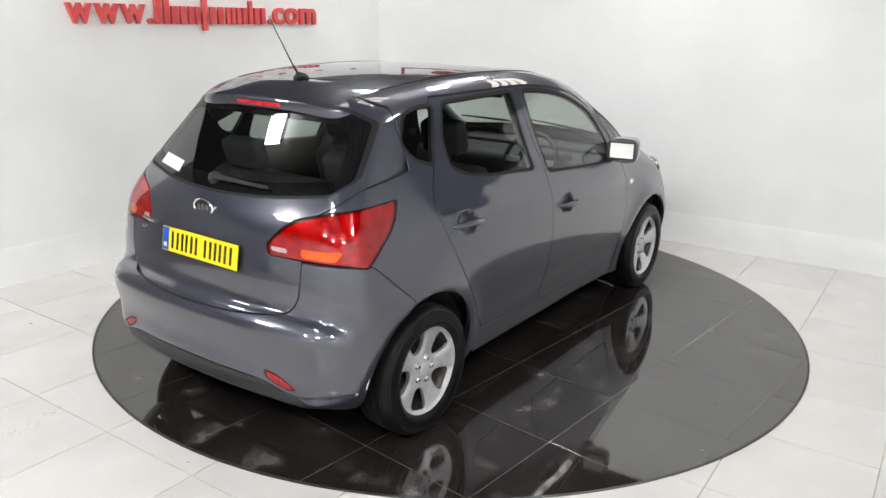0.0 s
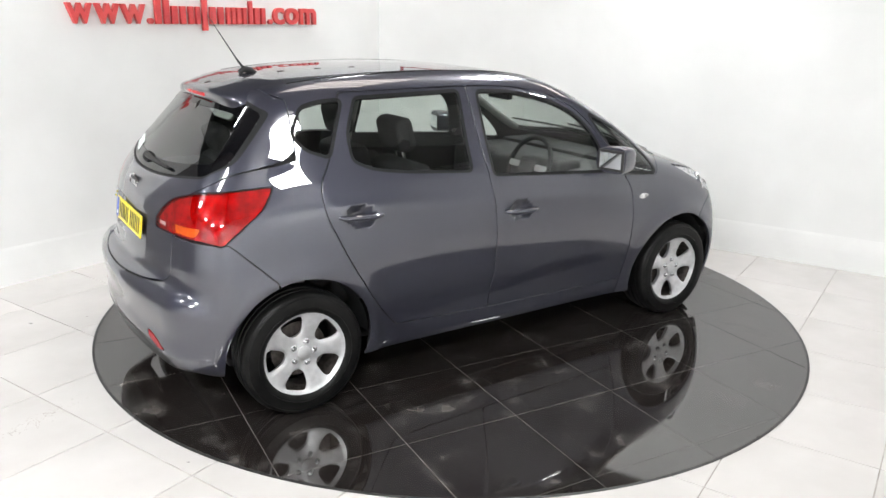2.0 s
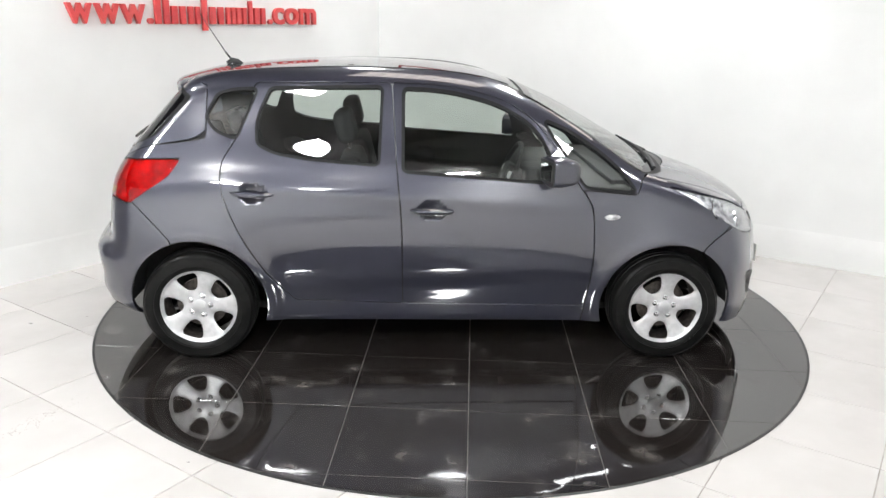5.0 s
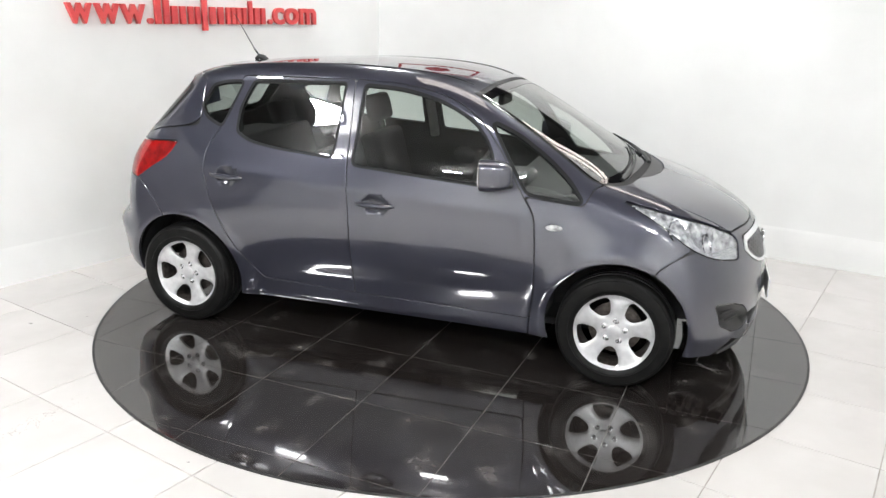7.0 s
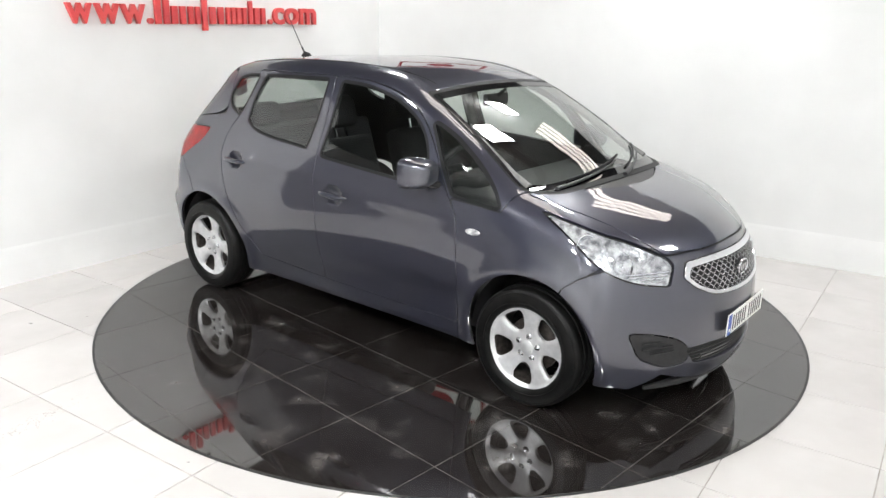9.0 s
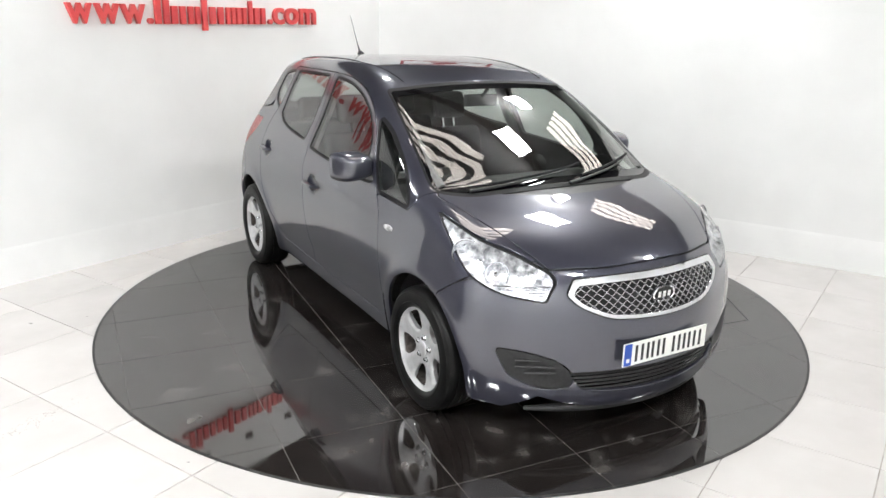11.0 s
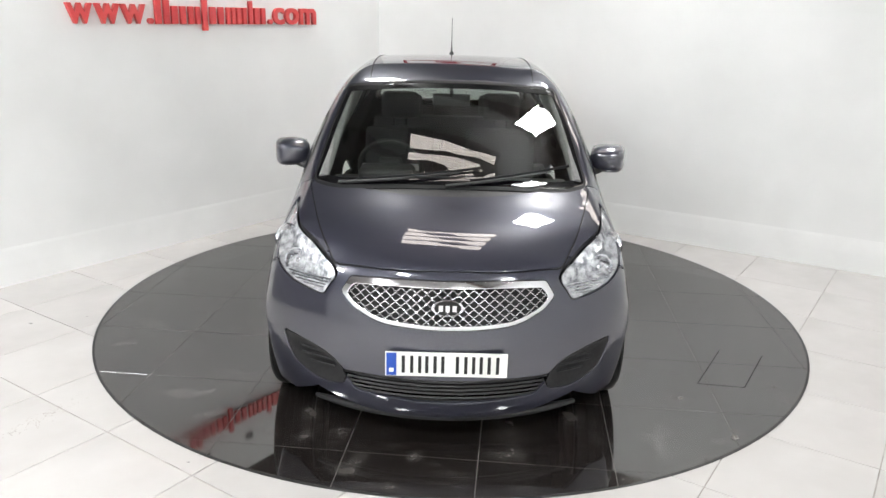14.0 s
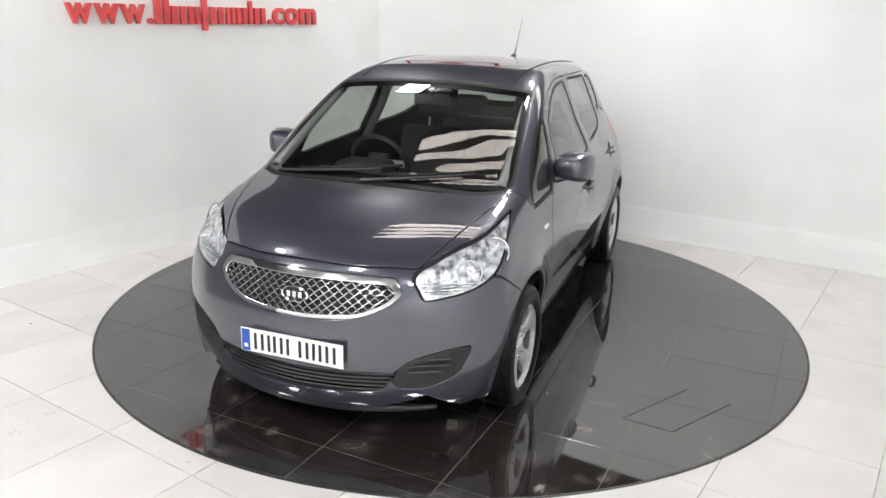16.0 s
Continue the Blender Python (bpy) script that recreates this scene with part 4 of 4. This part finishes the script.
def badge(parent, x, y, z, way):
    """An oval maker's badge, left without its lettering."""
    bm = bmesh.new()
    for prof, dx in ((((0.069, 0.0), (0.069, 0.008), (0.063, 0.012), (0.057, 0.008), (0.057, 0.0)), 0.0),):
        lathe(bm, prof, 40, "z")
    m = Matrix.Translation((x, y, z)) @ Matrix.Rotation(way * math.pi / 2, 4, "Y")
    sq = Matrix.Diagonal((0.56, 1, 1, 1))
    bm.transform(m @ sq)
    ob = part("badge", bm, CHROME, parent, "oval chrome badge")
    bm = bmesh.new()
    lathe(bm, ((0.058, 0.004), (0.001, 0.0065)), 32, "z")
    bm.transform(m @ sq)
    part("badge_field", bm, INK, ob)
    for k in (-1, 0, 1):
        bm = boxed((-0.0135, k * 0.029 - 0.009, 0.005), (0.0135, k * 0.029 + 0.009, 0.0095))
        bm.transform(m)
        part("badge_bar", bm, CHROME, ob, smooth=False)


def handle(door, hx, hz, side):
    xs = np.linspace(-0.115, 0.115, 15)
    pts, rad = [], []
    for u in xs:
        k = 1 - (u / 0.115) ** 2
        x, z = hx + u, hz - 0.02 * u
        pts.append((x, skin_y(x, z, side) + side * (0.004 + 0.026 * min(1, k * 1.4)), z))
        rad.append(0.005 + 0.0105 * k**0.5)
    return part("handle", tube(bmesh.new(), pts, rad, 10, 1.0), PAINT, door, "grey painted grab handle")


def repeater(wing, side):
    bm = bmesh.new()
    x, z = 0.96, 0.838
    ys = skin_y(x, z, side)
    bmesh.ops.create_uvsphere(bm, u_segments=20, v_segments=10, radius=1.0)
    bm.transform(Matrix.Translation((x, ys, z)) @ Matrix.Rotation(radians(-side * 4), 4, "Z") @ Matrix.Diagonal((0.046, 0.008, 0.017, 1)))
    part("side_repeater", bm, LAMP_BACK, wing, "small clear side indicator")


def spoiler(root):
    """The lip over the rear window, drawn back from the roof and turned down at its ends."""
    rows = []
    for y in np.linspace(-0.57, 0.57, 41):
        k = abs(y) / 0.57
        x0, x1 = -1.19, -1.487 + 0.16 * y * y + 0.13 * k**8
        z0 = roof_z(x0, y)
        top = []
        for s in np.linspace(0, 1, 10):
            dx = (x0 - x1) * s
            top.append((x0 - dx, y, z0 + 0.004 * ease(0.0, 0.25, s) - 0.10 * dx - 0.42 * dx * dx - 0.075 * k**4 * s))
        xe, ze = x1, top[-1][2]
        h = 1 + 0.7 * k**4
        under = [(xe - 0.008, y, ze - 0.010), (xe - 0.009, y, ze - 0.030 * h), (xe + 0.001, y, ze - 0.050 * h), (xe + 0.02, y, ze - 0.058 * h), (xe + 0.13, y, ze - 0.035 * h)]
        rows.append(top + under)
    bm = bmesh.new()
    vs = [[bm.verts.new(q) for q in r] for r in rows]
    for a, b in zip(vs, vs[1:]):
        for i in range(len(a) - 1):
            bm.faces.new((a[i], b[i], b[i + 1], a[i + 1]))
    bm.faces.new(vs[0])
    bm.faces.new(vs[-1][::-1])
    bmesh.ops.recalc_face_normals(bm, faces=bm.faces)
    ob = part("spoiler", bm, PAINT, root, "grey painted roof spoiler")
    x, z = rows[20][11][0], rows[20][11][2]
    part("brake_light", boxed((x - 0.004, -0.14, z - 0.008), (x + 0.02, 0.14, z + 0.008), None, 0.004), RED, ob, "slim red high brake light")


def roof_z(x, y):
    a, b = 0.8, 1.8
    for _ in range(16):
        m = (a + b) / 2
        if skin(np.array([[x, y, m]]))[0] < 0:
            a = m
        else:
            b = m
    return (a + b) / 2


def underbody(root):
    part("floor_pan", boxed((-1.60, -0.60, 0.20), (1.62, 0.60, 0.25), None, 0.02), LINER, root, "dark underside", smooth=False)
    for ax in (AXLE, -AXLE):
        for side in (-1, 1):
            bm = bmesh.new()
            n, r = 24, 0.376
            rings = []
            for y in (0.79, 0.55):
                rings.append([bm.verts.new((ax + r * math.cos(a), side * y, HUB_Z + 0.012 + r * math.sin(a))) for a in np.linspace(0.0, math.pi, n)])
            for i in range(n - 1):
                bm.faces.new((rings[0][i], rings[0][i + 1], rings[1][i + 1], rings[1][i]))
            bm.faces.new(rings[1])
            bmesh.ops.recalc_face_normals(bm, faces=bm.faces)
            part("arch_liner", bm, LINER, root, "dark wheel arch liner")


def wheel(root, ax, side, first_hole):
    """Tyre, five-spoke alloy rim with five nuts, brake disc behind."""
    m = Matrix.Translation((ax, side * 0.775, HUB_Z)) @ (Matrix.Rotation(math.pi, 4, "Z") if side < 0 else Matrix.Identity(4))
    bm = lathe(bmesh.new(), ((0.02, -0.02), (0.14, -0.02), (0.14, -0.002), (0.06, 0.0), (0.06, 0.03), (0.001, 0.03)), 40)
    w = part("wheel", bm, STEEL, root, "road wheel with silver five-spoke alloy rim")
    w.matrix_basis = m
    bm = lathe(bmesh.new(), ((0.20, -0.085), (0.24, -0.10), (0.285, -0.102), (0.304, -0.09), (0.310, -0.06), (0.3105, -0.045), (0.306, -0.043), (0.306, -0.037), (0.3115, -0.035),
                             (0.312, -0.004), (0.307, -0.002), (0.307, 0.004), (0.312, 0.006), (0.3115, 0.035), (0.306, 0.037), (0.306, 0.043), (0.310, 0.045), (0.309, 0.06),
                             (0.302, 0.083), (0.296, 0.088), (0.288, 0.0925), (0.286, 0.0965), (0.262, 0.101), (0.240, 0.099), (0.238, 0.1015), (0.224, 0.098), (0.213, 0.090), (0.207, 0.082)), 72)
    part("tyre", bm, RUBBER, w, "black rubber tyre")
    # rim face: rings and spokes from one dished disc, with five rounded holes
    rs = np.concatenate([np.linspace(0.002, 0.075, 8), np.linspace(0.085, 0.192, 22), np.linspace(0.197, 0.2165, 6)])
    na = 150
    prof = np.interp(rs, (0, 0.03, 0.034, 0.07, 0.13, 0.19, 0.2, 0.208, 0.2165), (0.064, 0.064, 0.060, 0.056, 0.066, 0.076, 0.080, 0.086, 0.088))
    A = np.linspace(0, 2 * math.pi, na, endpoint=False)
    P = np.stack([np.outer(rs, np.cos(A)), np.outer(prof, np.ones(na)), np.outer(rs, np.sin(A))], -1).reshape(-1, 3)
    i = np.arange(len(rs) * na).reshape(len(rs), na)
    j = np.roll(i, -1, 1)
    q = np.stack([i[:-1], j[:-1], j[1:], i[1:]], -1).reshape(-1, 4)
    T = np.concatenate([q[:, [0, 1, 2]], q[:, [0, 2, 3]]])
    hole = rounded(((0.088, 0.0), (0.098, 0.026), (0.128, 0.044), (0.165, 0.058), (0.188, 0.052), (0.194, 0.0), (0.188, -0.052), (0.165, -0.058), (0.128, -0.044), (0.098, -0.026)), 0.012)
    d = np.full(len(P), 9.0)
    for k in range(5):
        a = radians(first_hole + 72 * k)
        ca, sa = math.cos(a), math.sin(a)
        hx = P[:, 0] * (1 if side > 0 else -1)
        u, v = hx * ca + P[:, 2] * sa, -hx * sa + P[:, 2] * ca
        d = np.minimum(d, poly_sdf(np.stack([u, v], 1), hole))
    P[:, 1] -= 0.009 * np.exp(-np.clip(d, 0, 1) / 0.008) * (d < 0.05)
    G = P.reshape(len(rs), na, 3)
    N = np.cross(np.roll(G, -1, 1) - np.roll(G, 1, 1), np.gradient(G, axis=0)).reshape(-1, 3)
    N *= np.sign(N[:, 1] + 1e-9)[:, None]
    N /= np.linalg.norm(N, axis=1)[:, None] + 1e-12
    net = keep_below((P, N, T), -d)
    rim = panel("rim", net, ALLOY, w, "silver five-spoke alloy rim", thick=0.03, lip=0.003)
    bm = lathe(bmesh.new(), ((0.2165, 0.088), (0.219, 0.082), (0.20, 0.06), (0.19, 0.0), (0.195, -0.08)), 60)
    part("rim_barrel", bm, STEEL, rim, "dull inner barrel of the rim")
    bm = lathe(bmesh.new(), ((0.036, 0.054), (0.035, 0.066), (0.031, 0.069), (0.001, 0.071)), 32)
    part("centre_cap", bm, ALLOY, rim, "round silver centre cap")
    for k in range(5):
        a = radians(first_hole + 36 + 72 * k)
        c = (0.056 * math.cos(a) * (1 if side > 0 else -1), 0.058, 0.056 * math.sin(a))
        bm = lathe(bmesh.new(), ((0.0175, -0.004), (0.017, 0.0), (0.0115, 0.001), (0.0115, 0.009), (0.008, 0.012), (0.001, 0.0125)), 12)
        bm.transform(Matrix.Translation(c))
        part("wheel_nut", bm, CHROME, rim, "steel wheel nut")


def door_mirror(root, side):
    """Rounded housing on a short arm, with its glass facing back."""
    bm = bmesh.new()
    bmesh.ops.create_uvsphere(bm, u_segments=36, v_segments=20, radius=1.0)
    for v in bm.verts:
        x, y, z = v.co
        f = lambda a, e: math.copysign(abs(a) ** e, a)
        x, y, z = f(x, 0.75), f(y, 0.5), f(z, 0.5)
        x = x if x > -0.35 else -0.35 + (x + 0.35) * 0.02
        z *= 1 - 0.12 * (y < 0) * abs(y) - 0.10 * abs(x)
        v.co = (x * 0.125, y * 0.098, z * 0.080)
    bm.transform(Matrix.Translation((0.615, side * 0.916, 1.102)) @ Matrix.Rotation(radians(-side * 14), 4, "Z") @ Matrix.Diagonal((1, side, 1, 1)))
    bmesh.ops.recalc_face_normals(bm, faces=bm.faces)
    ob = part("door_mirror", bm, PAINT, root, "grey painted door mirror housing")
    bm = bmesh.new()
    tube(bm, [(0.70, side * 0.79, 1.03), (0.68, side * 0.85, 1.045), (0.655, side * 0.90, 1.06)], [0.045, 0.036, 0.034], 12, 0.62)
    part("mirror_arm", bm, BLACK, ob, "black mirror arm")
    m = Matrix.Translation((0.615, side * 0.916, 1.102)) @ Matrix.Rotation(radians(-side * 14), 4, "Z")
    part("mirror_edge", boxed((-0.05, -0.085, -0.06), (-0.04, 0.085, 0.06), m, 0.004), BLACK, ob)
    part("mirror_glass", boxed((-0.0535, -0.07, -0.045), (-0.051, 0.07, 0.045), m), MIRROR, ob, "mirror glass", smooth=False)
    return ob


def aerial(root):
    z = roof_z(-1.223, 0)
    bm = bmesh.new()
    tube(bm, [(-1.17, 0, z - 0.004), (-1.20, 0, z + 0.012), (-1.235, 0, z + 0.022), (-1.262, 0, z + 0.004)], [0.012, 0.02, 0.018, 0.012], 12)
    ob = part("aerial", bm, BLACK, root, "thin black roof aerial")
    bm = bmesh.new()
    tube(bm, [(-1.228, 0, z + 0.015), (-1.262, 0, z + 0.06), (-1.275, 0, z + 0.078), (-1.41, 0, z + 0.292)], [0.006, 0.006, 0.0035, 0.0018], 8)
    part("mast", bm, BLACK, ob)


def wipers(root):
    """Two arms across the foot of the windscreen and one on the rear glass."""
    def screen_pt(y, z, off):
        return (skin_x2(y, z) + off, y, z)
    for y0, y1, z0, z1 in ((-0.56, 0.05, 1.062, 1.125), (-0.02, 0.52, 1.075, 1.12)):
        ys = np.linspace(y0, y1, 12)
        pts = [screen_pt(y, z0 + (z1 - z0) * s, 0.022) for s, y in zip(np.linspace(0, 1, 12), ys)]
        ob = part("wiper", tube(bmesh.new(), pts, [0.012 - 0.007 * k / 11 for k in range(12)], 8, 0.8), BLACK, root, "black windscreen wiper arm")
        ys = np.linspace(y0 + 0.12, y1 + 0.10, 12)
        pts = [screen_pt(y, z0 + 0.015 + (z1 - z0) * s, 0.012) for s, y in zip(np.linspace(0.1, 1, 12), ys)]
        part("wiper_blade", tube(bmesh.new(), pts, 0.007, 6), SEAL, ob)
    pts = [(skin_x(y, 1.165 + 0.03 * (y + 0.25), False) - 0.02, y, 1.165 + 0.03 * (y + 0.25)) for y in np.linspace(0.02, -0.32, 8)]
    ob = part("rear_wiper", tube(bmesh.new(), pts, [0.016, 0.014, 0.012, 0.01, 0.009, 0.008, 0.008, 0.007], 8), BLACK, root, "black rear wiper")
    bm = bmesh.new()
    bmesh.ops.create_uvsphere(bm, u_segments=16, v_segments=8, radius=0.03, matrix=Matrix.Translation((skin_x(0.02, 1.16, False), 0.02, 1.16)))
    part("wiper_boss", bm, BLACK, ob)


def skin_x2(y, z):
    a, b = 0.2, 2.3
    for _ in range(16):
        m = (a + b) / 2
        if skin(np.array([[m, y, z]]))[0] < 0:
            a = m
        else:
            b = m
    return (a + b) / 2


def number_plate(root, front):
    """A plate with bars in place of its characters."""
    way = 1 if front else -1
    z = 0.457 if front else 0.868
    x = skin_x(0.0, z, front) + way * (0.004 if front else -0.012)
    lean = 0 if front else radians(-9)
    m = Matrix.Translation((x, 0, z)) @ Matrix.Rotation(way * lean, 4, "Y")
    s = lambda a, b: (min(a, b), max(a, b))
    xa = s(0, way * 0.006)
    ob = part("number_plate", boxed((xa[0], -0.26, -0.0555), (xa[1], 0.26, 0.0555), m, 0.002), PLATE_W if front else PLATE_Y, root,
              "white front number plate" if front else "yellow rear number plate", smooth=False)
    xa = s(way * 0.006, way * 0.0075)
    left = way
    ya = s(left * -0.255, left * -0.212)
    part("plate_strip", boxed((xa[0], ya[0], -0.052), (xa[1], ya[1], 0.052), m), PLATE_BLUE, ob, "blue edge strip", smooth=False)
    ya = s(left * -0.243, left * -0.224)
    xb = s(way * 0.0075, way * 0.0082)
    part("strip_mark", boxed((xb[0], ya[0], -0.036), (xb[1], ya[1], -0.018), m), PLATE_W, ob, "small pale mark", smooth=False)
    for k, (u, w) in enumerate(((-0.165, 0.05), (-0.098, 0.044), (-0.048, 0.014), (-0.015, 0.014), (0.065, 0.05), (0.132, 0.046), (0.2, 0.05))):
        bm = bmesh.new()
        for c in ((u - w / 2 + 0.007, u + w / 2 - 0.007) if w > 0.03 else (u,)):
            ya = s(left * (c - 0.007), left * (c + 0.007))
            box(bm, (xa[0], ya[0], -0.0395), (xa[1], ya[1], 0.0395), m)
        part("plate_bar", bm, INK, ob, smooth=False)


def sticker(rear):
    bm = bmesh.new()
    vs = [bm.verts.new((skin_x(y, z, False) - 0.0015, y, z)) for y, z in ((0.50, 1.165), (0.30, 1.15), (0.30, 1.195), (0.49, 1.21))]
    bm.faces.new(vs)
    bmesh.ops.recalc_face_normals(bm, faces=bm.faces)
    bmesh.ops.solidify(bm, geom=bm.faces[:], thickness=0.001)
    part("sticker", bm, PAPER, rear, "pale printed dealer sticker", smooth=False)


def pad(lo, hi, m=None, soft=0.05):
    return boxed(lo, hi, m, soft, 4)


def cabin(root):
    for side in (-1, 1):
        y = side * 0.36
        m = Matrix.Translation((-0.12, y, 0.0))
        seat = part("front_seat", pad((-0.25, -0.25, 0.38), (0.27, 0.25, 0.56), m, 0.06), CLOTH, root, "dark cloth front seat")
        tilt = m @ Matrix.Translation((-0.22, 0, 0.5)) @ Matrix.Rotation(radians(-14), 4, "Y")
        part("backrest", pad((-0.08, -0.245, -0.02), (0.06, 0.245, 0.62), tilt, 0.06), CLOTH, seat)
        part("headrest", pad((-0.05, -0.135, 0.68), (0.06, 0.135, 0.87), tilt, 0.054), CLOTH, seat)
        part("headrest_post", boxed((-0.004, -0.05, 0.6), (0.008, -0.038, 0.7), tilt), CHROME, seat, smooth=False)
        part("headrest_post", boxed((-0.004, 0.038, 0.6), (0.008, 0.05, 0.7), tilt), CHROME, seat, smooth=False)
    bench = part("rear_bench", pad((-1.05, -0.62, 0.42), (-0.55, 0.62, 0.60), None, 0.06), CLOTH, root, "dark cloth rear bench seat")
    tilt = Matrix.Translation((-1.08, 0, 0.55)) @ Matrix.Rotation(radians(-18), 4, "Y")
    part("backrest", pad((-0.08, -0.62, -0.02), (0.06, 0.62, 0.56), tilt, 0.05), CLOTH, bench)
    for y in (-0.36, 0.36):
        part("headrest", pad((-0.05, y - 0.13, 0.58), (0.05, y + 0.13, 0.74), tilt, 0.045), CLOTH, bench)
    bm = boxed((0.58, -0.70, 0.72), (1.12, 0.70, 0.975), None, 0.07, 4)
    dash = part("dashboard", bm, DASH, root, "dark plastic dashboard")
    part("instrument_hood", pad((0.52, -0.53, 0.88), (0.74, -0.20, 1.03), None, 0.05), DASH, dash)
    part("parcel_ledge", boxed((1.0, -0.62, 0.97), (1.30, 0.62, 1.0), None, 0.012), DASH, dash)
    bm = bmesh.new()
    n = 36
    tube(bm, [(0.0, 0.185 * math.cos(2 * math.pi * k / n), 0.185 * math.sin(2 * math.pi * k / n)) for k in range(n + 1)], 0.015, 8, 1.0, Vector((1, 0, 0)))
    sm = Matrix.Translation((0.44, -0.36, 0.985)) @ Matrix.Rotation(radians(22), 4, "Y")
    bm.transform(sm)
    sw = part("steering_wheel", bm, DASH, root, "dark steering wheel")
    part("wheel_boss", pad((-0.03, -0.07, -0.06), (0.03, 0.07, 0.06), sm, 0.025), DASH, sw)
    for a in (0, 180, 270):
        part("spoke", boxed((-0.012, 0.05, -0.02), (0.008, 0.18, 0.02), sm @ Matrix.Rotation(radians(a), 4, "X"), 0.006), ALLOY if a != 270 else DASH, sw)
    part("column", tube(bmesh.new(), [(0.46, -0.36, 0.975), (0.66, -0.36, 0.90)], 0.05, 12), DASH, sw)
    bm = boxed((-0.02, -0.11, -0.035), (0.02, 0.11, 0.035), Matrix.Translation((0.47, 0, 1.40)), 0.015, 3)
    mir = part("interior_mirror", bm, DASH, root, "dark interior mirror")
    part("mirror_stem", tube(bmesh.new(), [(0.48, 0, 1.42), (0.54, 0, 1.468)], 0.01, 8), DASH, mir)
    part("parcel_shelf", boxed((-1.62, -0.56, 1.03), (-1.22, 0.56, 1.05), None, 0.006), LINER, root, "dark parcel shelf", smooth=False)
    for side in (-1, 1):
        b_post = []
        for z in np.linspace(1.02, 1.5, 9):
            b_post.append((-0.25, skin_y(-0.25, z, side) - side * 0.045, z))
        part("pillar_trim", tube(bmesh.new(), b_post, 0.035, 10), TRIM, root, "grey pillar trim")
        a_post = [(skin_x2(0.60, z) - 0.07, side * (0.655 - 0.17 * (z - 1.06)), z) for z in np.linspace(1.06, 1.45, 9)]
        part("pillar_trim", tube(bmesh.new(), a_post, 0.026, 10), TRIM, root, "grey windscreen pillar trim")
    part("headlining", boxed((-1.12, -0.46, 1.495), (0.26, 0.46, 1.51), None, 0.006), TRIM, root, "pale grey roof lining", smooth=False)


# ---- build ----
room()
lights()
ceiling_beams()
wall_sign()
wall_fittings()
TURNTABLE = turntable()
CAR = car()
floor()
floor_dirt()


def motions():
    """The table and the car on it turn together."""
    seen = ((0.0, 55.28), (0.5, 50.09), (1.0, 44.92), (1.5, 39.79), (2.0, 34.61), (2.5, 29.49), (3.0, 24.43), (3.5, 19.39), (4.0, 14.27),
            (6.5, -11.83), (7.0, -17.03), (7.5, -22.19), (8.0, -27.43), (8.5, -32.67), (9.0, -37.96), (11.5, -63.64), (12.0, -68.81),
            (12.5, -73.97), (13.0, -79.13), (13.5, -84.24), (14.0, -89.43), (14.5, -94.57), (15.0, -99.80), (15.5, -105.02), (16.0, -110.26))
    table, vehicle = [], []
    for k in range(33):
        t = k * 0.5
        a = float(np.interp(t, [s[0] for s in seen], [s[1] for s in seen]))
        table.append((t, pose(0, 0, 0, 0, 0, a)))
        c, s = math.cos(radians(a)), math.sin(radians(a))
        vehicle.append((t, pose(c * OFFSET.x - s * OFFSET.y, s * OFFSET.x + c * OFFSET.y, 0, 0, 0, a)))
    walk(TURNTABLE, table)
    walk(CAR, vehicle)


motions()
